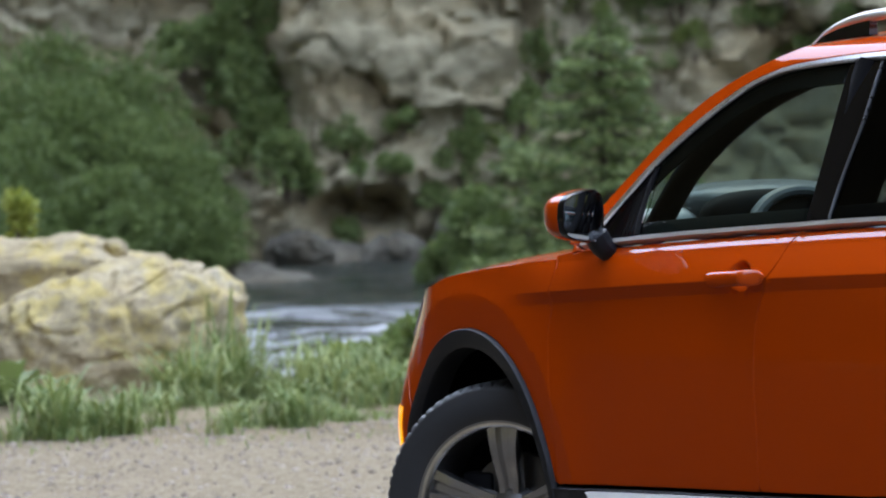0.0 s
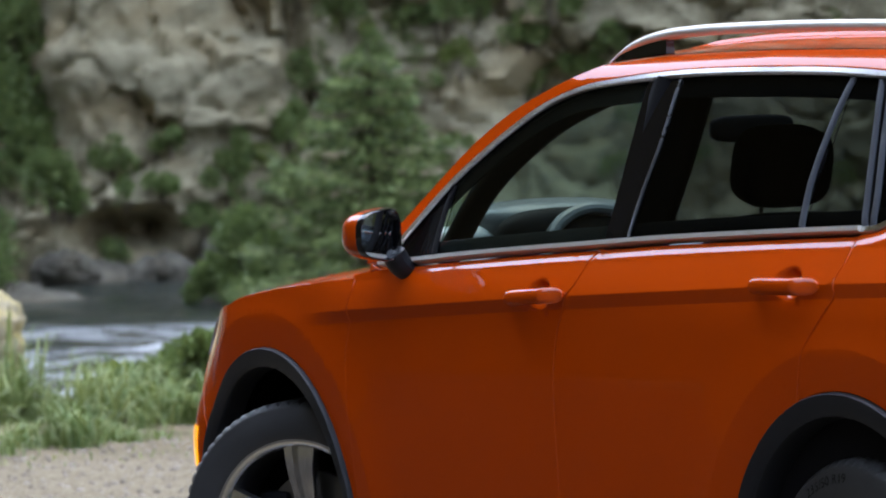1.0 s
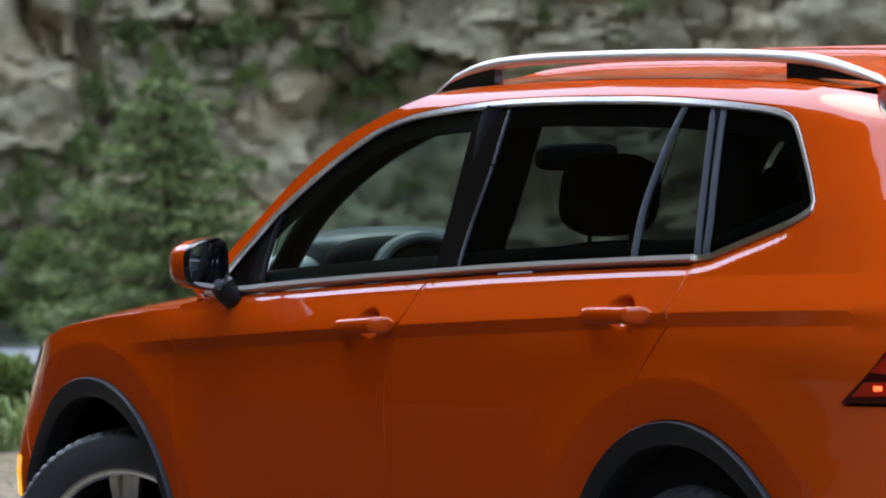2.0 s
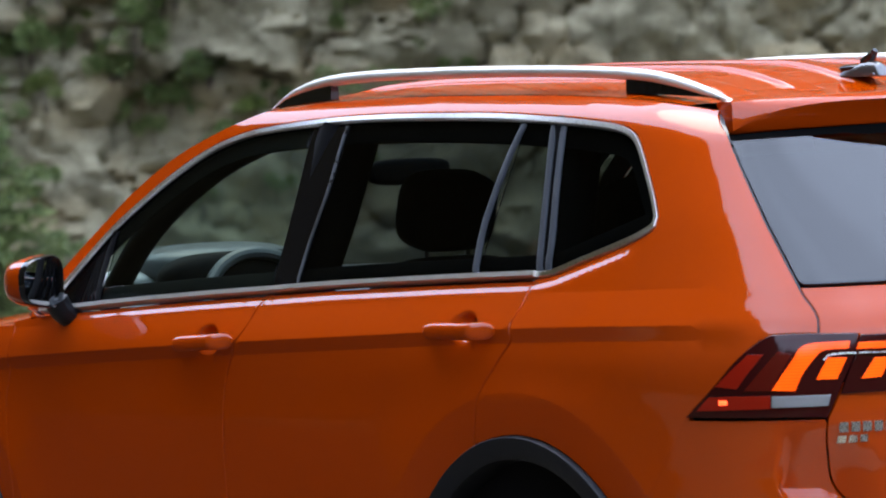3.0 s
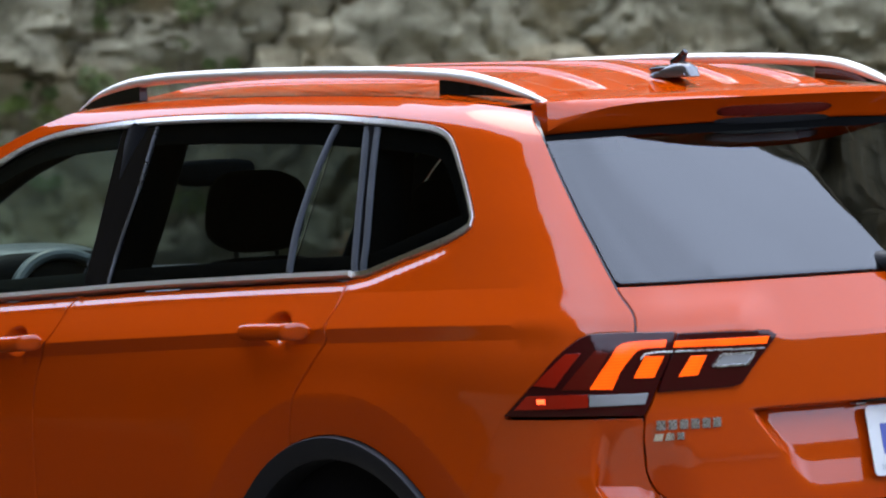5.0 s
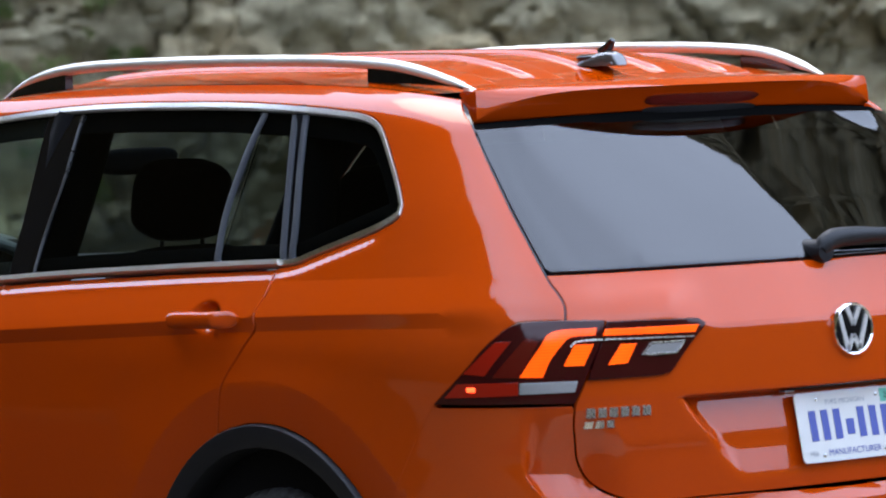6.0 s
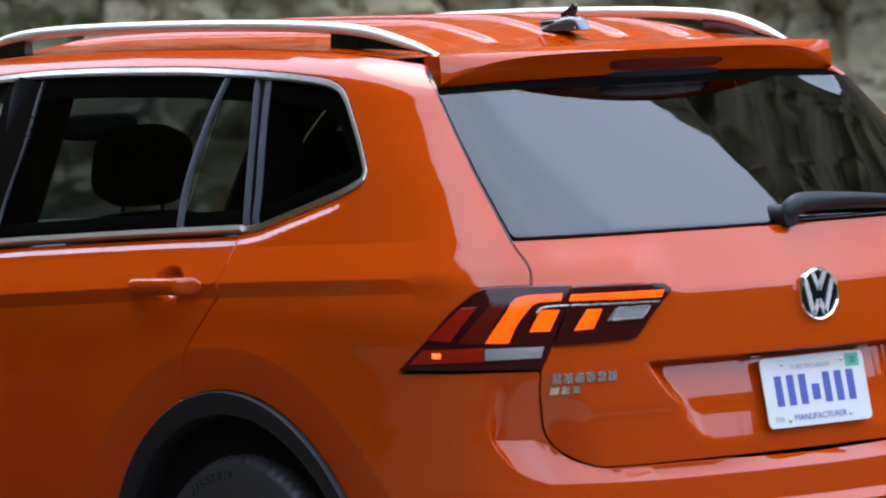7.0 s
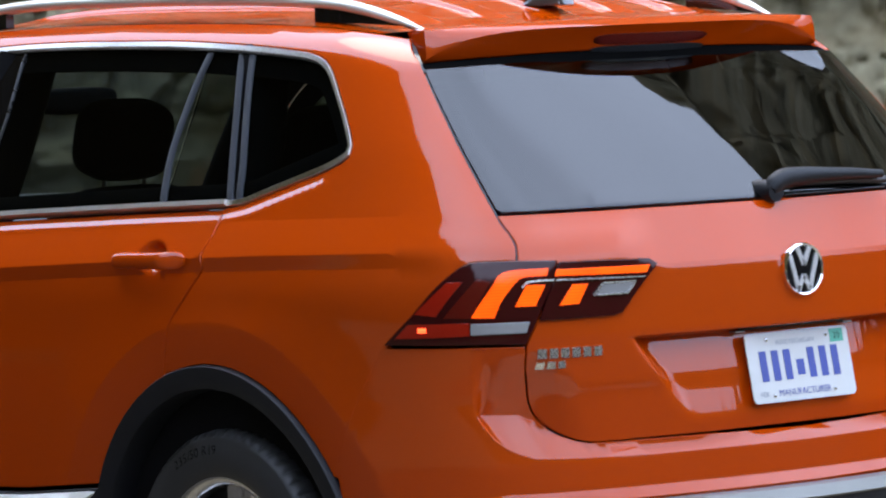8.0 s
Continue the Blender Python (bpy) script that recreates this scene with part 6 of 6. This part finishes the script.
TUFTS = ((156.65, 0.25, 0.55, 0.45), (156.1, 0.75, 0.5, 0.35), (155.35, 0.95, 0.42, 0.25), (155.5, 0.45, 0.45, 0.3), (154.7, 0.35, 0.6, 0.5), (154.5, 0.75, 0.45, 0.35), (155.95, 0.35, 0.35, 0.3),
         (156.15, -0.3, 0.45, 0.3), (155.0, 0.0, 0.5, 0.35), (153.95, 0.2, 0.7, 0.5), (153.55, 1.5, 0.7, 0.7), (153.2, 2.3, 0.5, 0.5), (152.5, 2.6, 0.7, 0.5), (151.9, 2.2, 0.8, 0.6), (151.4, 2.75, 0.6, 0.4),
         (150.6, 2.3, 0.5, 0.5), (150.1, 2.8, 0.5, 0.35), (149.7, 1.9, 0.6, 0.5), (153.9, 0.9, 0.5, 0.5), (159.0, 2.75, 0.9, 0.5), (160.2, 3.1, 0.8, 0.5), (152.9, 1.7, 0.5, 0.5),
         (151.9, 2.9, 0.8, 0.45), (151.0, 3.1, 0.7, 0.45), (150.3, 2.6, 0.8, 0.5), (149.6, 3.0, 0.8, 0.5), (152.6, 3.2, 0.7, 0.45), (149.9, 2.1, 0.7, 0.4), (150.9, 2.0, 0.6, 0.4), (148.2, 3.0, 0.6, 0.35), (150.2, 1.6, 0.6, 0.4), (150.5, 3.4, 0.7, 0.4))
for k, (d, z, w, h) in enumerate(TUFTS):
    make_shrub("ledge_shrub", on_cliff(d - 0.4, z, 0.12), w, h, 9, int(1500 * w), 0.06, SHRUB if k % 3 else WILLOW, 60 + k, "small green shrub on a rock ledge", group="shrubs on the cliff")
scatter = np.random.default_rng(77)
for k in range(58):
    d, z = 146.2 + 7.4 * scatter.random(), 0.1 + 3.3 * scatter.random() ** 0.8
    make_shrub("cliff_grass", on_cliff(d, z, 0.06), 0.35 + 0.35 * scatter.random(), 0.18 + 0.22 * scatter.random(), 6, 420, 0.055, (GRASS, SHRUB, LIME_DULL)[k % 3], 300 + k,
               "tuft of green grass on a rock ledge", "grass", group="grass tufts on the cliff")
p = at(41.0, 152.45)
make_spruce((p.x, p.y, -0.5), 2.5, 3.1, 5, "young dark green spruce on the river bank")
for k, (r, d, w, h, mt) in enumerate(((43.0, 154.0, 0.9, 0.85, WILLOW), (42.0, 153.7, 0.8, 0.7, WILLOW), (44.5, 154.4, 0.7, 0.40, SHRUB), (42.5, 152.2, 0.9, 0.7, WILLOW), (28.0, 154.75, 0.6, 0.40, WILLOW), (26.5, 155.1, 0.5, 0.30, WILLOW), (26.0, 154.6, 0.6, 0.42, WILLOW), (27.5, 155.6, 0.5, 0.26, LIME))):
    p = at(r, d)
    make_shrub("bank_shrub", (p.x, p.y, p.z if r < 34 else -0.5), w, h, 14, 2600, 0.07, mt, 100 + k, "leafy green shrub by the water")
p = at(26.5, 159.58)
make_shrub("yellow_shrub", (p.x, p.y, 0.60), 0.18, 0.36, 12, 700, 0.05, LIME, 130, "small yellow-green shrub behind the rocks")


# grass and weeds
def grass_data(seed):
    """Blades in loose tufts, with short sparse growth between them."""
    g = np.random.default_rng(seed)
    v, f = [], []
    tufts = [(20.5, 158.45, 0.32, 0.26, 1000), (20.2, 158.9, 0.22, 0.13, 360), (22.4, 157.4, 0.20, 0.30, 420), (20.6, 156.25, 0.26, 0.20, 520), (22.8, 155.5, 0.26, 0.30, 560), (22.3, 154.9, 0.26, 0.30, 560), (23.0, 156.9, 0.16, 0.36, 260), (21.0, 155.9, 0.14, 0.09, 160),
             (22.4, 159.3, 0.14, 0.10, 200), (23.4, 156.7, 0.22, 0.24, 450), (21.2, 155.1, 0.18, 0.13, 220), (22.0, 157.9, 0.12, 0.12, 160)]
    for _ in range(42):
        r, d = 20.4 + 9.0 * g.random() ** 0.8, 146.0 + 17.0 * g.random()
        far = float(smooth(20.6, 24.5, r))
        tufts.append((r, d, 0.10 + 0.30 * g.random(), (0.03 + 0.13 * g.random() ** 1.6) * (0.5 + 0.6 * far), int(30 + 150 * g.random() * (0.5 + far))))
    # every tuft is a handful of small clumps whose blades fan out and bow over
    jobs = []
    for r, d, w, h, n in tufts:
        clumps = max(2, n // 45)
        mids = [(g.normal() * w * 0.65, g.normal() * w * 0.65, 0.40 + 0.75 * g.random()) for _ in range(clumps)]
        jobs += [(r, d, *mids[k % clumps], h, 0.035, 1.7) for k in range(n)]
    jobs += [(19.2 + 10.1 * g.random(), 145 + 19 * g.random(), 0, 0, 1.0, 0.02 + 0.05 * g.random(), 0.03, 1.0) for _ in range(3400)]
    # a few long stalks beside the boulder
    jobs += [(22.9 + 0.5 * g.random(), 157.0 - 0.45 * g.random(), 0, 0, 1.0, 0.55, 0.06, 0.9) for _ in range(60)]
    for r, d, ox, oy, tall, high, spread, bow in jobs:
        x, y = polar(r, d)
        x, y = float(x) + ox + g.normal() * spread, float(y) + oy + g.normal() * spread
        rr = math.hypot(x - CX, y - CY)
        if rr < 19.35 + 0.6 * noise.noise((x * 0.8, y * 0.8, 2.0)):
            continue
        z = ground_z(rr, math.degrees(math.atan2(y - CY, x - CX)))
        a = g.random() * 6.283
        h = high * tall * (0.35 + 0.75 * g.random())
        lean = h * (0.15 + bow * g.random() ** 1.3)
        w = (0.0022 + 0.0030 * g.random()) * (0.7 + 0.9 * min(h, 0.25) / 0.25)
        dx, dy = math.cos(a), math.sin(a)
        sag = 0.55 * g.random() * min(1.0, lean / h)
        n = len(v)
        for s, hh, ww in ((0, 0, 0.8), (0.22, 0.55, 1.0), (0.58, 0.95 - 0.2 * sag, 0.75), (1.0, 1.05 - sag, 0.10)):
            v.append((x + dx * lean * s - dy * w * ww, y + dy * lean * s + dx * w * ww, z + h * hh - 0.01))
            v.append((x + dx * lean * s + dy * w * ww, y + dy * lean * s - dx * w * ww, z + h * hh - 0.01))
        f += [(n, n + 1, n + 3, n + 2), (n + 2, n + 3, n + 5, n + 4), (n + 4, n + 5, n + 7, n + 6)]
    return v, f


tagged(new("grass", mesh_of("grass", *grass_data(1), GRASS)), "green and straw-coloured grass tufts on the bank", "grass", kind="stuff")


def weed_data(seed, leaves, length):
    g = np.random.default_rng(seed)
    v, f = [], []
    for k in range(leaves):
        a, L = 6.283 * k / leaves + g.random(), length * (0.6 + 0.5 * g.random())
        up = 0.5 + 0.9 * g.random()
        n = len(v)
        for i, s in enumerate(np.linspace(0, 1, 6)):
            w = L * 0.17 * math.sin(math.pi * min(1, s * 0.92 + 0.06)) + 0.002
            rr0, zz0 = L * s * 0.8, L * (up * s - 0.75 * s * s)
            c = (rr0 * math.cos(a), rr0 * math.sin(a), zz0)
            for q, lift in ((-w, 0.25 * w), (0, 0), (w, 0.25 * w)):
                v.append((c[0] - q * math.sin(a), c[1] + q * math.cos(a), c[2] + lift))
        for i in range(5):
            b = n + 3 * i
            f += [(b, b + 1, b + 4, b + 3), (b + 1, b + 2, b + 5, b + 4)]
    return v, f


for k, (r, d, L) in enumerate(((22.3, 159.7, 0.44), (22.0, 159.3, 0.30), (22.5, 160.1, 0.3), (21.6, 156.6, 0.20), (22.8, 156.9, 0.24), (23.4, 157.0, 0.30), (22.2, 155.9, 0.22), (24.0, 156.2, 0.34), (23.0, 155.4, 0.26))):
    w = thing("weed", "broad-leaved green weed in the grass", "plant", "weeds on the bank", Matrix.Translation(at(r, d)))
    part("foliage", weed_data(200 + k, 11, L), SHRUB, w)


def pebble_data(count, seed):
    g = np.random.default_rng(seed)
    base = np.array([(1, 0, 0), (0, 1, 0), (-1, 0, 0), (0, -1, 0), (0, 0, 1), (0.7, 0.7, 0.5), (-0.7, 0.7, 0.5), (-0.7, -0.7, 0.5), (0.7, -0.7, 0.5)])
    fc = [(0, 1, 5), (1, 2, 6), (2, 3, 7), (3, 0, 8), (0, 5, 4), (5, 1, 4), (1, 6, 4), (6, 2, 4), (2, 7, 4), (7, 3, 4), (3, 8, 4), (8, 0, 4)]
    v, f = [], []
    for _ in range(count):
        r, d = 16.3 + 5.0 * g.random() ** 0.8, 146 + 17 * g.random()
        x, y = polar(r, d)
        s = 0.004 + 0.011 * g.random() ** 3
        a = g.random() * 6.283
        p = base * (s * (0.7 + 0.6 * g.random(3))) * (0.8 + 0.4 * g.random((9, 1)))
        n = len(v)
        c, sn = math.cos(a), math.sin(a)
        z = ground_z(r, d)
        v += [(x + q[0] * c - q[1] * sn, y + q[0] * sn + q[1] * c, z + q[2] - 0.002) for q in p]
        f += [(n + i, n + j, n + k) for i, j, k in fc]
    return v, f


m_, t_, b_, l_ = nodes_of("pebbles")
g_ = t_.nodes.new("ShaderNodeNewGeometry")
l_(ramp(t_, l_, g_.outputs["Random Per Island"], ((0.0, (0.15, 0.12, 0.09)), (0.6, (0.28, 0.23, 0.175)), (1.0, (0.38, 0.32, 0.26)))), b_.inputs["Base Color"])
setv(b_, roughness=0.9)
tagged(new("gravel", mesh_of("gravel", *pebble_data(9000, 2), m_)), "loose pale grey gravel stones", "gravel", kind="stuff")
